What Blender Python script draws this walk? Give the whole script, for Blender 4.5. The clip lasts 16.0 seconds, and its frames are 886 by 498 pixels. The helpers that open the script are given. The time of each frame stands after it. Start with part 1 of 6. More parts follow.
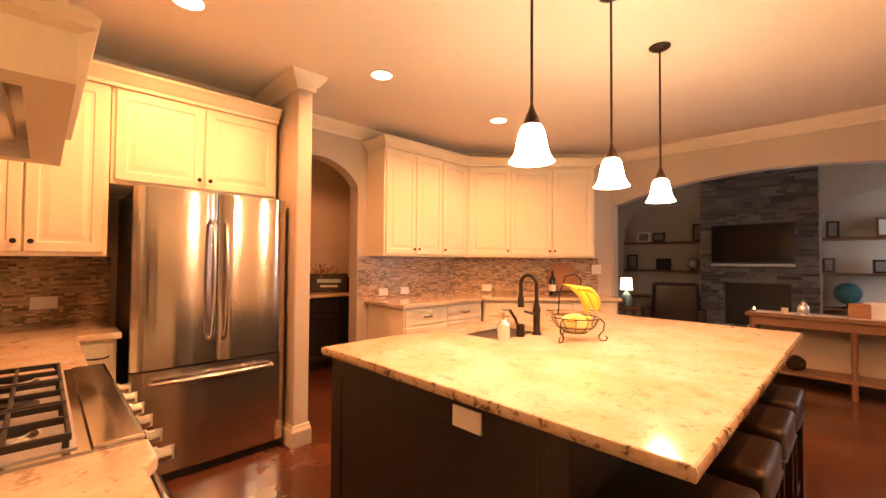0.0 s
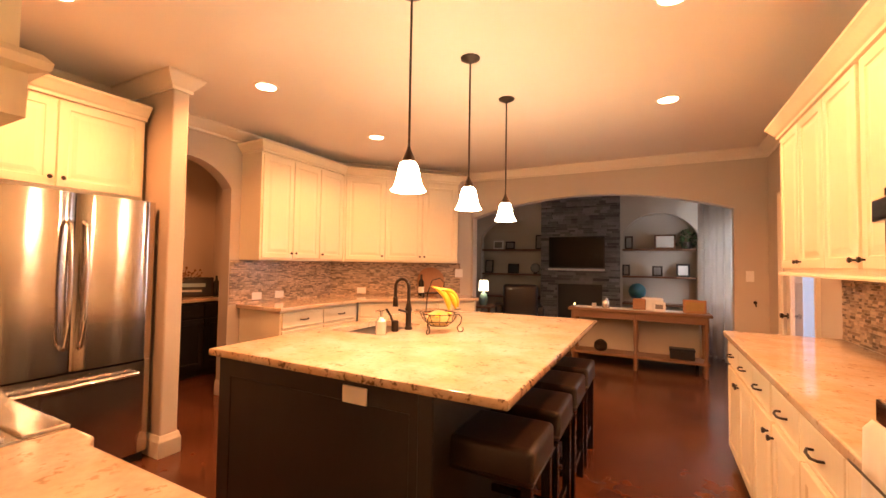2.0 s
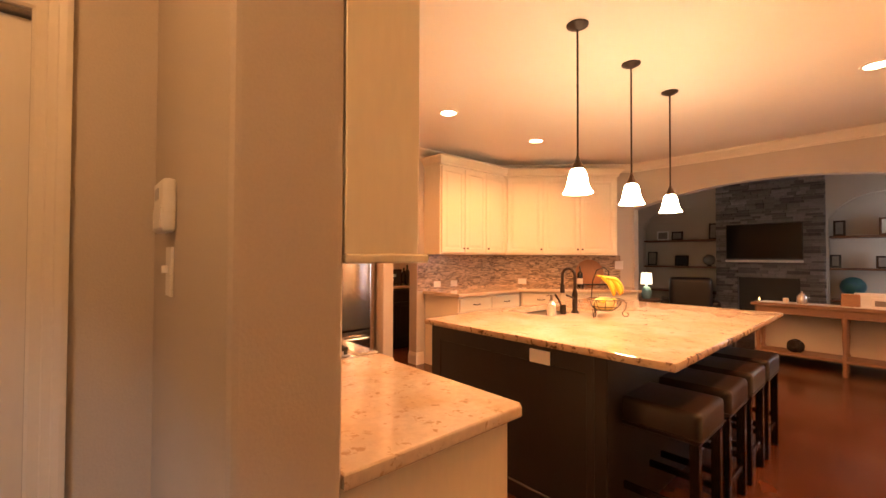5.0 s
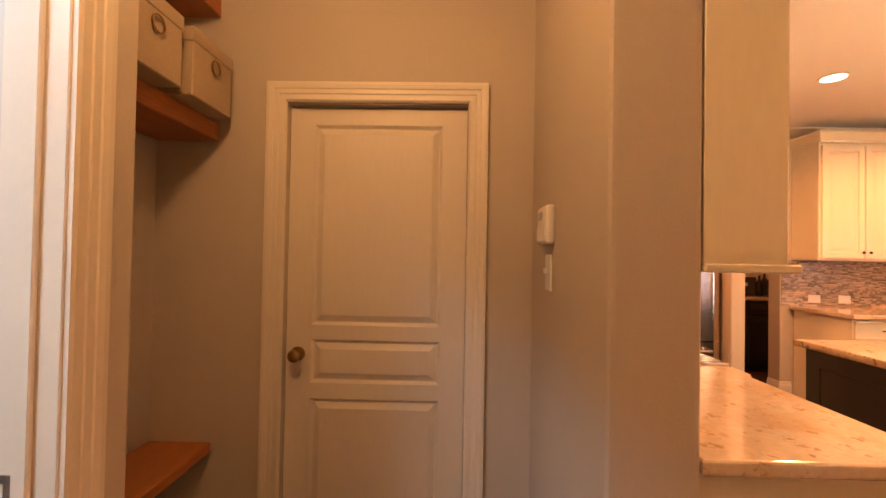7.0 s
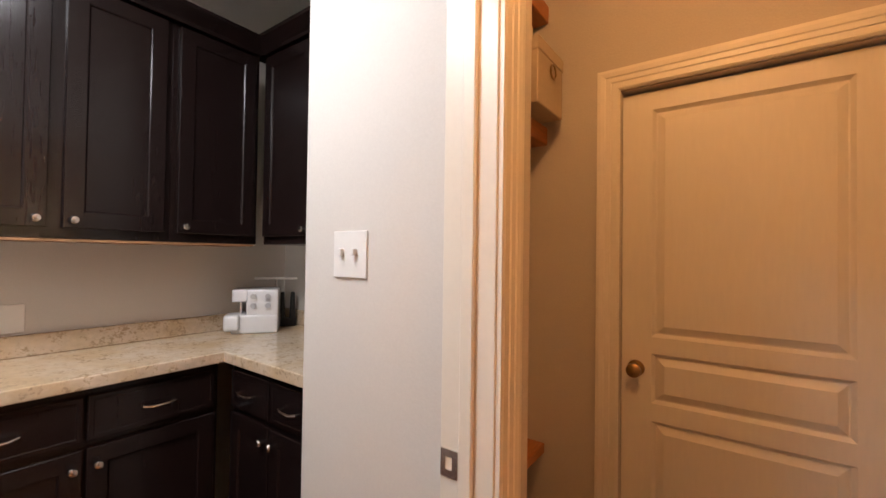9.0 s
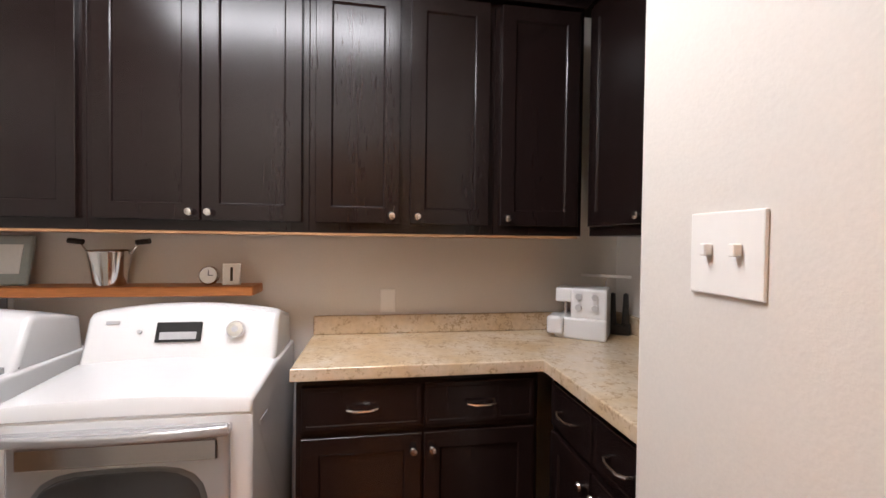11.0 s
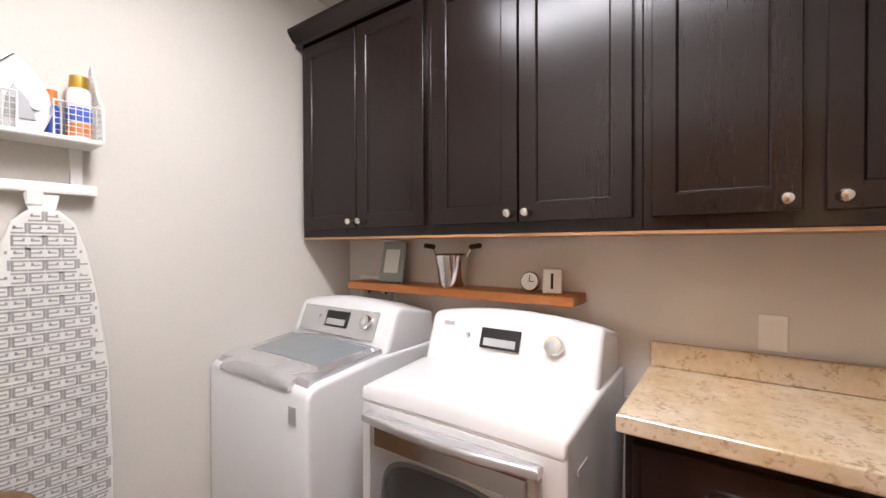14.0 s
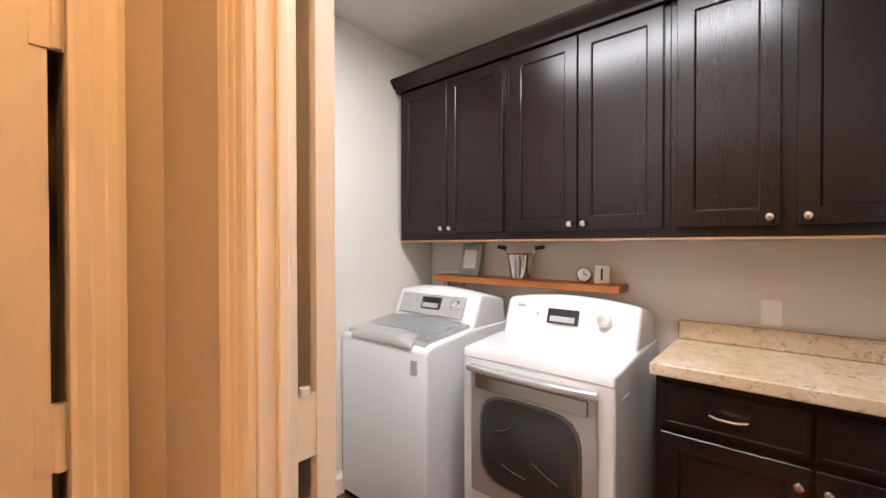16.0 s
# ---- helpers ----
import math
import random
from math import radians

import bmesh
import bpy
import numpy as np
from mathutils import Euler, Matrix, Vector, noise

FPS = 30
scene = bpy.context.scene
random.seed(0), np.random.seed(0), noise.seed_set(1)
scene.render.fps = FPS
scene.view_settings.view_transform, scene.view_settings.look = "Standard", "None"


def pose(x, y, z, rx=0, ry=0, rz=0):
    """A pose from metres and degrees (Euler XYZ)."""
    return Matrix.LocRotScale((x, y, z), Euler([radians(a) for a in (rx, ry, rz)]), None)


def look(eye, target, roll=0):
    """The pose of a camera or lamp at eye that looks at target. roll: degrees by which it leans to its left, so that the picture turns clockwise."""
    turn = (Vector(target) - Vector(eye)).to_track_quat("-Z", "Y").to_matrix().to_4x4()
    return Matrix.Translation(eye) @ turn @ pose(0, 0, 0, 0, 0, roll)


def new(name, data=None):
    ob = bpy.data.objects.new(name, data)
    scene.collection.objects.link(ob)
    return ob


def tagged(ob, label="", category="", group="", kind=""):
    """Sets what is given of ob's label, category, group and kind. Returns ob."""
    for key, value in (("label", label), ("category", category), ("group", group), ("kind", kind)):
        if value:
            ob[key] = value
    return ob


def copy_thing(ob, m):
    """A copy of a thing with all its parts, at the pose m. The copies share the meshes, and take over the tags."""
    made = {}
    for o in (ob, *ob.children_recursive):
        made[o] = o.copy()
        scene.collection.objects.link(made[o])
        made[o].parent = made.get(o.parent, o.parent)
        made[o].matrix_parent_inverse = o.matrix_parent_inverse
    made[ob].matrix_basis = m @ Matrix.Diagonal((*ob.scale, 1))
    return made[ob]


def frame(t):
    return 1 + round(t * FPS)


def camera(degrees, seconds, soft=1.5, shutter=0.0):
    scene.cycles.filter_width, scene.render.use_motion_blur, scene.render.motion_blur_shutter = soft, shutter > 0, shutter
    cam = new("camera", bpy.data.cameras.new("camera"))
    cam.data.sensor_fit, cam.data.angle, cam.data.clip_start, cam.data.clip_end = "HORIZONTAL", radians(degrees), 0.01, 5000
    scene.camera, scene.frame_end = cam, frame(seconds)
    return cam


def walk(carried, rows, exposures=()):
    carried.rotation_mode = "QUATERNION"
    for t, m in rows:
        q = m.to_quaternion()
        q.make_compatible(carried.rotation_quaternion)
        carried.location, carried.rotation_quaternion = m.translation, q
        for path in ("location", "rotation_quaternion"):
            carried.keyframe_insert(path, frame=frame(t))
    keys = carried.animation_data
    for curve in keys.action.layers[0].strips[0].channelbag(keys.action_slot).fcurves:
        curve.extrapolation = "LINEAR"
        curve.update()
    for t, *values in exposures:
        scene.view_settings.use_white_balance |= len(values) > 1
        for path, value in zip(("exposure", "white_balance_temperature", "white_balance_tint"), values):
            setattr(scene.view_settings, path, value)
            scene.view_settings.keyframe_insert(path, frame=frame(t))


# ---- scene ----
cam = camera(94.7, 16.0)
PATH = [
    (0, (0.02, -0.165, 1.358), (-1.407, 1.236, 1.408), 0.4),
    (0.5, (0.036, -0.238, 1.364), (-1.252, 1.291, 1.422), 0.6),
    (1, (0.079, -0.309, 1.371), (-1.069, 1.327, 1.434), 0.8),
    (1.5, (0.15, -0.403, 1.383), (-0.869, 1.316, 1.45), 0.9),
    (2, (0.216, -0.511, 1.382), (-0.707, 1.262, 1.452), 0.9),
    (2.5, (0.237, -0.614, 1.381), (-0.608, 1.197, 1.448), 1.1),
    (3, (0.252, -0.757, 1.386), (-0.557, 1.071, 1.436), 1.0),
    (3.2, (0.249, -0.805, 1.396), (-0.57, 1.019, 1.433), 0.9),
    (5.3, (0.398, -1.026, 1.355), (-1.221, 0.146, 1.397), 0.4),
    (5.5, (0.402, -1.044, 1.353), (-1.299, 0.007, 1.397), 0.6),
    (6, (0.48, -1.091, 1.359), (-1.398, -0.404, 1.394), 1.0),
    (6.5, (0.533, -1.128, 1.362), (-1.441, -0.809, 1.396), 0.9),
    (7, (0.578, -1.172, 1.374), (-1.422, -1.212, 1.404), 1.0),
    (7.5, (0.607, -1.245, 1.365), (-1.362, -1.589, 1.406), 0.9),
    (8, (0.622, -1.289, 1.376), (-1.266, -1.95, 1.407), 0.8),
    (8.5, (0.607, -1.416, 1.367), (-1.182, -2.309, 1.406), 0.9),
    (9, (0.544, -1.518, 1.361), (-1.074, -2.692, 1.393), 0.8),
    (9.5, (0.489, -1.623, 1.366), (-0.919, -3.044, 1.379), 0.6),
    (10, (0.4, -1.681, 1.348), (-0.668, -3.371, 1.384), 1.3),
    (10.2, (0.365, -1.712, 1.357), (-0.548, -3.492, 1.372), 1.2),
    (12.3, (0.278, -2.126, 1.381), (0.879, -4.033, 1.324), 0.5),
    (12.5, (0.277, -2.171, 1.375), (1.016, -4.028, 1.324), 0.4),
    (13, (0.307, -2.212, 1.363), (1.259, -3.971, 1.33), 0.1),
    (13.5, (0.334, -2.225, 1.364), (1.427, -3.899, 1.336), -0.1),
    (14, (0.349, -2.188, 1.364), (1.503, -3.821, 1.344), -0.2),
    (14.5, (0.342, -2.066, 1.358), (1.492, -3.702, 1.357), -0.1),
    (15, (0.29, -1.929, 1.36), (1.468, -3.546, 1.362), -0.0),
    (15.5, (0.217, -1.805, 1.363), (1.46, -3.371, 1.358), 0.2),
    (16, (0.194, -1.635, 1.375), (1.488, -3.16, 1.354), -0.1),
]
walk(cam, [(t, look(eye, target, roll)) for t, eye, target, roll in PATH], [(0, 0.06), (3, 0.06), (5.5, 0.02), (10, 0.08), (12.5, 0.28), (14.5, 0.30), (15.5, 0.34), (16, 0.40)])

# ---- world and light ----
world = bpy.data.worlds.new("world")
scene.world = world
world.use_nodes = True
wn = world.node_tree
sky = wn.nodes.new("ShaderNodeTexSky")
sky.sky_type, sky.sun_disc, sky.sun_elevation, sky.sun_rotation = "NISHITA", False, radians(35), radians(60)
wn.links.new(sky.outputs[0], wn.nodes["Background"].inputs[0])
wn.nodes["Background"].inputs[1].default_value = 0.1

WARM, COOL = (1.0, 0.340, 0.112), (0.96, 0.95, 1.01)


def lamp(name, kind, m, power, color, size=0.08, **more):
    data = bpy.data.lights.new(name, kind)
    data.energy, data.color = power, color
    if kind == "AREA":
        data.shape, data.size, data.size_y = "RECTANGLE", size, more.get("size_y", size)
    else:
        data.shadow_soft_size = size
    if kind == "SPOT":
        data.spot_size, data.spot_blend = radians(more.get("cone", 150)), 0.6
    ob = new(name, data)
    ob.matrix_basis = m
    return ob


LAMP_X, LAMP_Y = 0.80, -2.62
CANS = [(-2.44, 1.60), (-2.43, 2.99), (0.31, 3.17), (0.30, 1.75), (-2.46, 0.36)]
for cx, cy in CANS:
    lamp("can_lamp", "SPOT", pose(cx, cy, 2.69), 130, WARM, 0.07, cone=160)
PENDANTS = [(-0.85, 1.16), (-0.85, 1.88), (-0.85, 2.61)]
for px_, py_ in PENDANTS:
    lamp("pendant_lamp", "POINT", pose(px_, py_, 1.715), 12, WARM, 0.05)
lamp("hall_lamp", "POINT", pose(0.02, -1.60, 2.60), 33, (1.0, 0.50, 0.19), 0.09)
lamp("laundry_lamp", "AREA", pose(LAMP_X, LAMP_Y, 2.54), 27, COOL, 1.15, size_y=0.20)
lamp("living_window", "AREA", pose(1.42, 6.9, 1.4, 0, 90, 0), 52, (0.94, 0.95, 1.0), 1.2, size_y=2.0)
lamp("pantry_lamp", "SPOT", pose(-4.3, 2.2, 2.6), 44, WARM, 0.07, cone=150)


# ---- materials ----
def material(name, color, rough=0.5, metal=0.0, grain=30.0, vary=0.12, bump=0.0, stretch=(1, 1, 1), coat=0.0, emit=None, power=0.0,
             second=None, patches=1.5, island=0.0, spec=0.5):
    """A surface with grain and larger mottling. second: the mottling's other colour."""
    mt = bpy.data.materials.new(name)
    mt.use_nodes = True
    t = mt.node_tree
    b = t.nodes["Principled BSDF"]
    b.inputs["Roughness"].default_value, b.inputs["Metallic"].default_value = rough, metal
    b.inputs["Coat Weight"].default_value = coat
    b.inputs["Coat Roughness"].default_value = 0.08
    b.inputs["Specular IOR Level"].default_value = spec
    co = t.nodes.new("ShaderNodeTexCoord")
    mp = t.nodes.new("ShaderNodeMapping")
    mp.inputs["Scale"].default_value = stretch
    t.links.new(co.outputs["Object"], mp.inputs[0])
    fine = t.nodes.new("ShaderNodeTexNoise")
    fine.inputs["Scale"].default_value, fine.inputs["Detail"].default_value = grain, 6
    broad = t.nodes.new("ShaderNodeTexNoise")
    broad.inputs["Scale"].default_value, broad.inputs["Detail"].default_value = patches, 4
    for n in (fine, broad):
        t.links.new(mp.outputs[0], n.inputs["Vector"])
    mix = t.nodes.new("ShaderNodeMix")
    mix.data_type = "RGBA"
    low = [c * (1 - vary) for c in color]
    mix.inputs[6].default_value, mix.inputs[7].default_value = (*low, 1), (*[min(1, c * (1 + vary)) for c in color], 1)
    t.links.new(fine.outputs[0], mix.inputs[0])
    out = mix.outputs[2]
    ramp = t.nodes.new("ShaderNodeMapRange")
    ramp.inputs[1].default_value, ramp.inputs[2].default_value = 0.35, 0.65
    t.links.new(broad.outputs[0], ramp.inputs[0])
    mix2 = t.nodes.new("ShaderNodeMix")
    mix2.data_type = "RGBA"
    t.links.new(ramp.outputs[0], mix2.inputs[0])
    t.links.new(out, mix2.inputs[6])
    mul = t.nodes.new("ShaderNodeMix")
    mul.data_type, mul.blend_type = "RGBA", "MULTIPLY"
    mul.inputs[0].default_value = 1
    t.links.new(out, mul.inputs[6])
    sec = second or [1 - vary * 0.5] * 3
    mul.inputs[7].default_value = (*sec, 1)
    t.links.new(mul.outputs[2], mix2.inputs[7])
    out = mix2.outputs[2]
    if island:
        geo = t.nodes.new("ShaderNodeNewGeometry")
        r = t.nodes.new("ShaderNodeMapRange")
        r.inputs[3].default_value, r.inputs[4].default_value = 1 - island, 1 + island
        t.links.new(geo.outputs["Random Per Island"], r.inputs[0])
        m3 = t.nodes.new("ShaderNodeMix")
        m3.data_type, m3.blend_type = "RGBA", "MULTIPLY"
        m3.inputs[0].default_value = 1
        t.links.new(out, m3.inputs[6])
        t.links.new(r.outputs[0], m3.inputs[7])
        out = m3.outputs[2]
    t.links.new(out, b.inputs["Base Color"])
    rr = t.nodes.new("ShaderNodeMapRange")
    rr.inputs[3].default_value, rr.inputs[4].default_value = max(0.02, rough * 0.85), min(1, rough * 1.15)
    t.links.new(broad.outputs[0], rr.inputs[0])
    t.links.new(rr.outputs[0], b.inputs["Roughness"])
    if bump:
        bp = t.nodes.new("ShaderNodeBump")
        bp.inputs["Strength"].default_value, bp.inputs["Distance"].default_value = bump, 0.004
        t.links.new(fine.outputs[0], bp.inputs["Height"])
        t.links.new(bp.outputs[0], b.inputs["Normal"])
    if emit:
        b.inputs["Emission Color"].default_value, b.inputs["Emission Strength"].default_value = (*emit, 1), power
    return mt


def granite(name, base, dark, amount, scale):
    """Speckled stone: a pale ground, warm clouds and dark flecks."""
    mt = material(name, base, 0.12, grain=45, vary=0.2, patches=5, second=(0.90, 0.80, 0.64), coat=0.3)
    t = mt.node_tree
    b = t.nodes["Principled BSDF"]
    old = b.inputs["Base Color"].links[0].from_socket
    co = t.nodes.new("ShaderNodeTexCoord")
    fl = t.nodes.new("ShaderNodeTexNoise")
    fl.inputs["Scale"].default_value, fl.inputs["Detail"].default_value, fl.inputs["Distortion"].default_value = scale, 8, 0.6
    t.links.new(co.outputs["Object"], fl.inputs["Vector"])
    cl = t.nodes.new("ShaderNodeTexNoise")
    cl.inputs["Scale"].default_value, cl.inputs["Detail"].default_value = scale * 0.25, 3
    t.links.new(co.outputs["Object"], cl.inputs["Vector"])
    ad = t.nodes.new("ShaderNodeMath")
    ad.operation = "MULTIPLY"
    t.links.new(fl.outputs[0], ad.inputs[0])
    t.links.new(cl.outputs[0], ad.inputs[1])
    mr = t.nodes.new("ShaderNodeMapRange")
    mr.inputs[1].default_value, mr.inputs[2].default_value = amount, amount + 0.09
    t.links.new(ad.outputs[0], mr.inputs[0])
    mx = t.nodes.new("ShaderNodeMix")
    mx.data_type = "RGBA"
    t.links.new(mr.outputs[0], mx.inputs[0])
    t.links.new(old, mx.inputs[6])
    mx.inputs[7].default_value = (*dark, 1)
    t.links.new(mx.outputs[2], b.inputs["Base Color"])
    return mt


def glass(name, color=(1, 1, 1), rough=0.0):
    mt = bpy.data.materials.new(name)
    mt.use_nodes = True
    b = mt.node_tree.nodes["Principled BSDF"]
    b.inputs["Base Color"].default_value = (*color, 1)
    b.inputs["Transmission Weight"].default_value, b.inputs["Roughness"].default_value, b.inputs["IOR"].default_value = 1, rough, 1.45
    return mt


M_WALL = material("greige wall paint", (0.51, 0.45, 0.38), 0.72, grain=140, vary=0.06, bump=0.24)
M_WALL2 = material("pale laundry wall paint", (0.64, 0.600, 0.545), 0.75, grain=140, vary=0.05, bump=0.12)
M_CEIL = material("ceiling paint", (0.74, 0.69, 0.62), 0.85, grain=160, vary=0.04, bump=0.15)
M_TRIM = material("cream trim paint", (0.74, 0.68, 0.58), 0.38, grain=60, vary=0.04, bump=0.03)
M_CREAM = material("cream cabinet paint", (0.80, 0.73, 0.56), 0.36, grain=60, vary=0.05, bump=0.03, stretch=(1, 1, 0.2))
M_DOORP = material("cream door paint", (0.70, 0.64, 0.55), 0.42, grain=70, vary=0.05, bump=0.05, stretch=(1, 1, 0.15))
M_DARK = material("espresso stained wood", (0.0120, 0.0068, 0.0062), 0.235, grain=25, vary=0.25, bump=0.004, stretch=(6, 6, 0.5), spec=0.31)
M_ISLE = material("black painted wood", (0.010, 0.0075, 0.006), 0.48, grain=25, vary=0.3, stretch=(4, 4, 0.5))
M_FLOOR = material("stained concrete floor", (0.125, 0.045, 0.020), 0.22, grain=9, vary=0.35, patches=1.4, second=(0.55, 0.50, 0.45), bump=0.02, coat=0.2)
M_GRANITE = granite("cream granite", (0.64, 0.555, 0.455), (0.42, 0.30, 0.19), 0.325, 60)
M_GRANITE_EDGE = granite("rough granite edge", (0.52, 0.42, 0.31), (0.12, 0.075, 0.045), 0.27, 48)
M_LAMIN = granite("tan laminate", (0.62, 0.51, 0.385), (0.40, 0.29, 0.18), 0.29, 95)
M_LAMIN.node_tree.nodes["Principled BSDF"].inputs["Coat Weight"].default_value = 0.0
M_STEEL = material("brushed stainless steel", (0.60, 0.57, 0.54), 0.155, 1.0, grain=9, vary=0.08, stretch=(3, 3, 0.05), bump=0.10)
tg_ = M_STEEL.node_tree.nodes.new("ShaderNodeTangent")
tg_.direction_type, tg_.axis = "RADIAL", "Z"
M_STEEL.node_tree.links.new(tg_.outputs[0], M_STEEL.node_tree.nodes["Principled BSDF"].inputs["Tangent"])
M_STEEL.node_tree.nodes["Principled BSDF"].inputs["Anisotropic"].default_value = 0.9
M_STEEL.node_tree.nodes["Principled BSDF"].inputs["Anisotropic Rotation"].default_value = 0.25
M_STEELH = material("polished steel", (0.72, 0.70, 0.68), 0.14, 1.0, grain=40, vary=0.03)
M_NICKEL = material("satin nickel", (0.62, 0.59, 0.55), 0.25, 1.0, grain=40, vary=0.04)
M_BRONZE = material("oil rubbed bronze", (0.035, 0.022, 0.015), 0.38, 0.6, grain=80, vary=0.3)
M_BRASS = material("aged brass", (0.36, 0.24, 0.11), 0.3, 1.0, grain=60, vary=0.2)
M_BLACK = material("black plastic", (0.012, 0.012, 0.012), 0.4, grain=80, vary=0.2)
M_BGLASS = material("black oven glass", (0.006, 0.006, 0.006), 0.04, grain=5, vary=0.1)
M_IRON = material("black cast iron", (0.016, 0.015, 0.014), 0.6, grain=120, vary=0.3, bump=0.2)
M_LEATHER = material("dark brown leather", (0.020, 0.012, 0.009), 0.32, grain=90, vary=0.25, bump=0.25)
M_WHITE = material("white enamel", (0.68, 0.68, 0.68), 0.22, grain=30, vary=0.02, coat=0.3)
M_PLAST = material("white plastic", (0.78, 0.76, 0.72), 0.35, grain=40, vary=0.03)
M_GREY = material("grey plastic", (0.42, 0.42, 0.43), 0.3, grain=40, vary=0.05)
M_SILVER = material("silver lacquer", (0.62, 0.62, 0.63), 0.22, 0.7, grain=40, vary=0.03)
M_CEDAR = material("orange cedar wood", (0.42, 0.145, 0.035), 0.45, grain=18, vary=0.35, stretch=(1, 9, 9), bump=0.08)
M_PINE = material("rustic brown pine", (0.36, 0.185, 0.085), 0.5, grain=16, vary=0.3, stretch=(1, 9, 9), bump=0.08)
M_OAK = material("weathered oak", (0.22, 0.115, 0.055), 0.5, grain=16, vary=0.3, stretch=(1, 9, 9), bump=0.1)
M_SHELF = material("dark shelf wood", (0.16, 0.065, 0.028), 0.45, grain=16, vary=0.3, stretch=(1, 9, 9))
M_CARD = material("kraft storage box", (0.42, 0.33, 0.23), 0.8, grain=60, vary=0.12, bump=0.1)
M_FABRIC = material("cream upholstery", (0.52, 0.44, 0.33), 0.9, grain=200, vary=0.15, bump=0.3)
M_SHEER = material("sheer white curtain", (0.80, 0.77, 0.72), 0.9, grain=120, vary=0.06, bump=0.1)
tr_ = M_SHEER.node_tree
tl_ = tr_.nodes.new("ShaderNodeBsdfTranslucent")
mx_ = tr_.nodes.new("ShaderNodeMixShader")
tl_.inputs[0].default_value, mx_.inputs[0].default_value = (0.8, 0.8, 0.8, 1), 0.3
tr_.links.new(tr_.nodes["Principled BSDF"].outputs[0], mx_.inputs[1])
tr_.links.new(tl_.outputs[0], mx_.inputs[2])
tr_.links.new(mx_.outputs[0], tr_.nodes["Material Output"].inputs[0])
M_NAVY = material("navy black cabinet paint", (0.014, 0.014, 0.018), 0.4, grain=40, vary=0.2)
M_STONE = material("grey ledger stone", (0.19, 0.178, 0.175), 0.75, grain=30, vary=0.35, bump=0.5, island=0.55)
M_MOSAIC = material("tan mosaic tile", (0.42, 0.31, 0.215), 0.22, grain=40, vary=0.2, island=0.6)
M_GROUT = material("grey grout", (0.36, 0.30, 0.24), 0.9, grain=120, vary=0.1)
M_MILK = material("lit milk glass", (0.9, 0.85, 0.75), 0.3, emit=(1.0, 0.80, 0.50), power=75.0)
M_CANLIT = material("lit lamp disc", (0.9, 0.85, 0.75), 0.4, emit=(1.0, 0.82, 0.52), power=16.0)
M_TUBE = material("lit laundry diffuser", (0.9, 0.9, 0.9), 0.4, emit=(0.96, 0.95, 1.0), power=11.0)
M_PAPER = material("white paper", (0.75, 0.73, 0.68), 0.8, grain=60, vary=0.05)
M_YELLOW = material("ripe banana skin", (0.78, 0.50, 0.04), 0.5, grain=18, vary=0.12, second=(0.85, 0.72, 0.4))
M_GLASS = glass("clear glass")
M_DAYLT = material("daylight beyond the pane", (0.5, 0.6, 0.8), 0.9, emit=(0.50, 0.68, 1.0), power=0.7)


# ---- building blocks ----
def mesh_ob(name, bm, mt, parent=None, label="", smooth=False):
    me = bpy.data.meshes.new(name)
    bmesh.ops.recalc_face_normals(bm, faces=bm.faces)
    if smooth:
        for f in bm.faces:
            f.smooth = True
    bm.to_mesh(me)
    bm.free()
    me.materials.append(mt)
    if smooth:
        me.set_sharp_from_angle(angle=radians(40))
    ob = new(name, me)
    if parent is not None:
        ob.parent = parent
    if label:
        ob["label"] = label
    return ob


def part(name, bm, mt, parent, label="", smooth=False):
    """One mesh of its own under a thing or a part."""
    return mesh_ob(name, bm, mt, parent, label, smooth)


def thing(name, m, label, category, group="", kind=""):
    ob = new(name)
    ob.empty_display_size = 0.1
    ob.matrix_basis = m
    return tagged(ob, label, category, group, kind)


def add_box(bm, x0, x1, y0, y1, z0, z1, bevel=0.0, seg=1):
    made = bmesh.ops.create_cube(bm, size=1, matrix=Matrix.Translation(((x0 + x1) / 2, (y0 + y1) / 2, (z0 + z1) / 2)) @ Matrix.Diagonal((abs(x1 - x0), abs(y1 - y0), abs(z1 - z0), 1)))
    if bevel:
        vs = made["verts"]
        es = list({e for v in vs for e in v.link_edges})
        bmesh.ops.bevel(bm, geom=es, offset=bevel, segments=seg, affect="EDGES", profile=0.6)
    return bm


def box(x0, x1, y0, y1, z0, z1, bevel=0.0, seg=1):
    return add_box(bmesh.new(), x0, x1, y0, y1, z0, z1, bevel, seg)


def add_cyl(bm, a, b, r, r2=None, seg=16):
    """A round bar or cone from a to b."""
    a, b = Vector(a), Vector(b)
    m = (b - a).to_track_quat("Z", "Y").to_matrix().to_4x4()
    bmesh.ops.create_cone(bm, cap_ends=True, segments=seg, radius1=r, radius2=r if r2 is None else r2, depth=(b - a).length, matrix=Matrix.Translation((a + b) / 2) @ m)
    return bm


def cyl(a, b, r, r2=None, seg=16):
    return add_cyl(bmesh.new(), a, b, r, r2, seg)


def lathe(profile, seg=24, m=None):
    """A body turned round z from (radius, height) pairs."""
    bm = bmesh.new()
    rings = [[bm.verts.new((r * math.cos(2 * math.pi * i / seg), r * math.sin(2 * math.pi * i / seg), z)) for i in range(seg)] for r, z in profile]
    for a, b in zip(rings, rings[1:]):
        for i in range(seg):
            bm.faces.new((a[i], a[(i + 1) % seg], b[(i + 1) % seg], b[i]))
    for ring in (rings[0], rings[-1]):
        try:
            bm.faces.new(ring)
        except ValueError:
            pass
    if m is not None:
        bm.transform(m)
    return bm


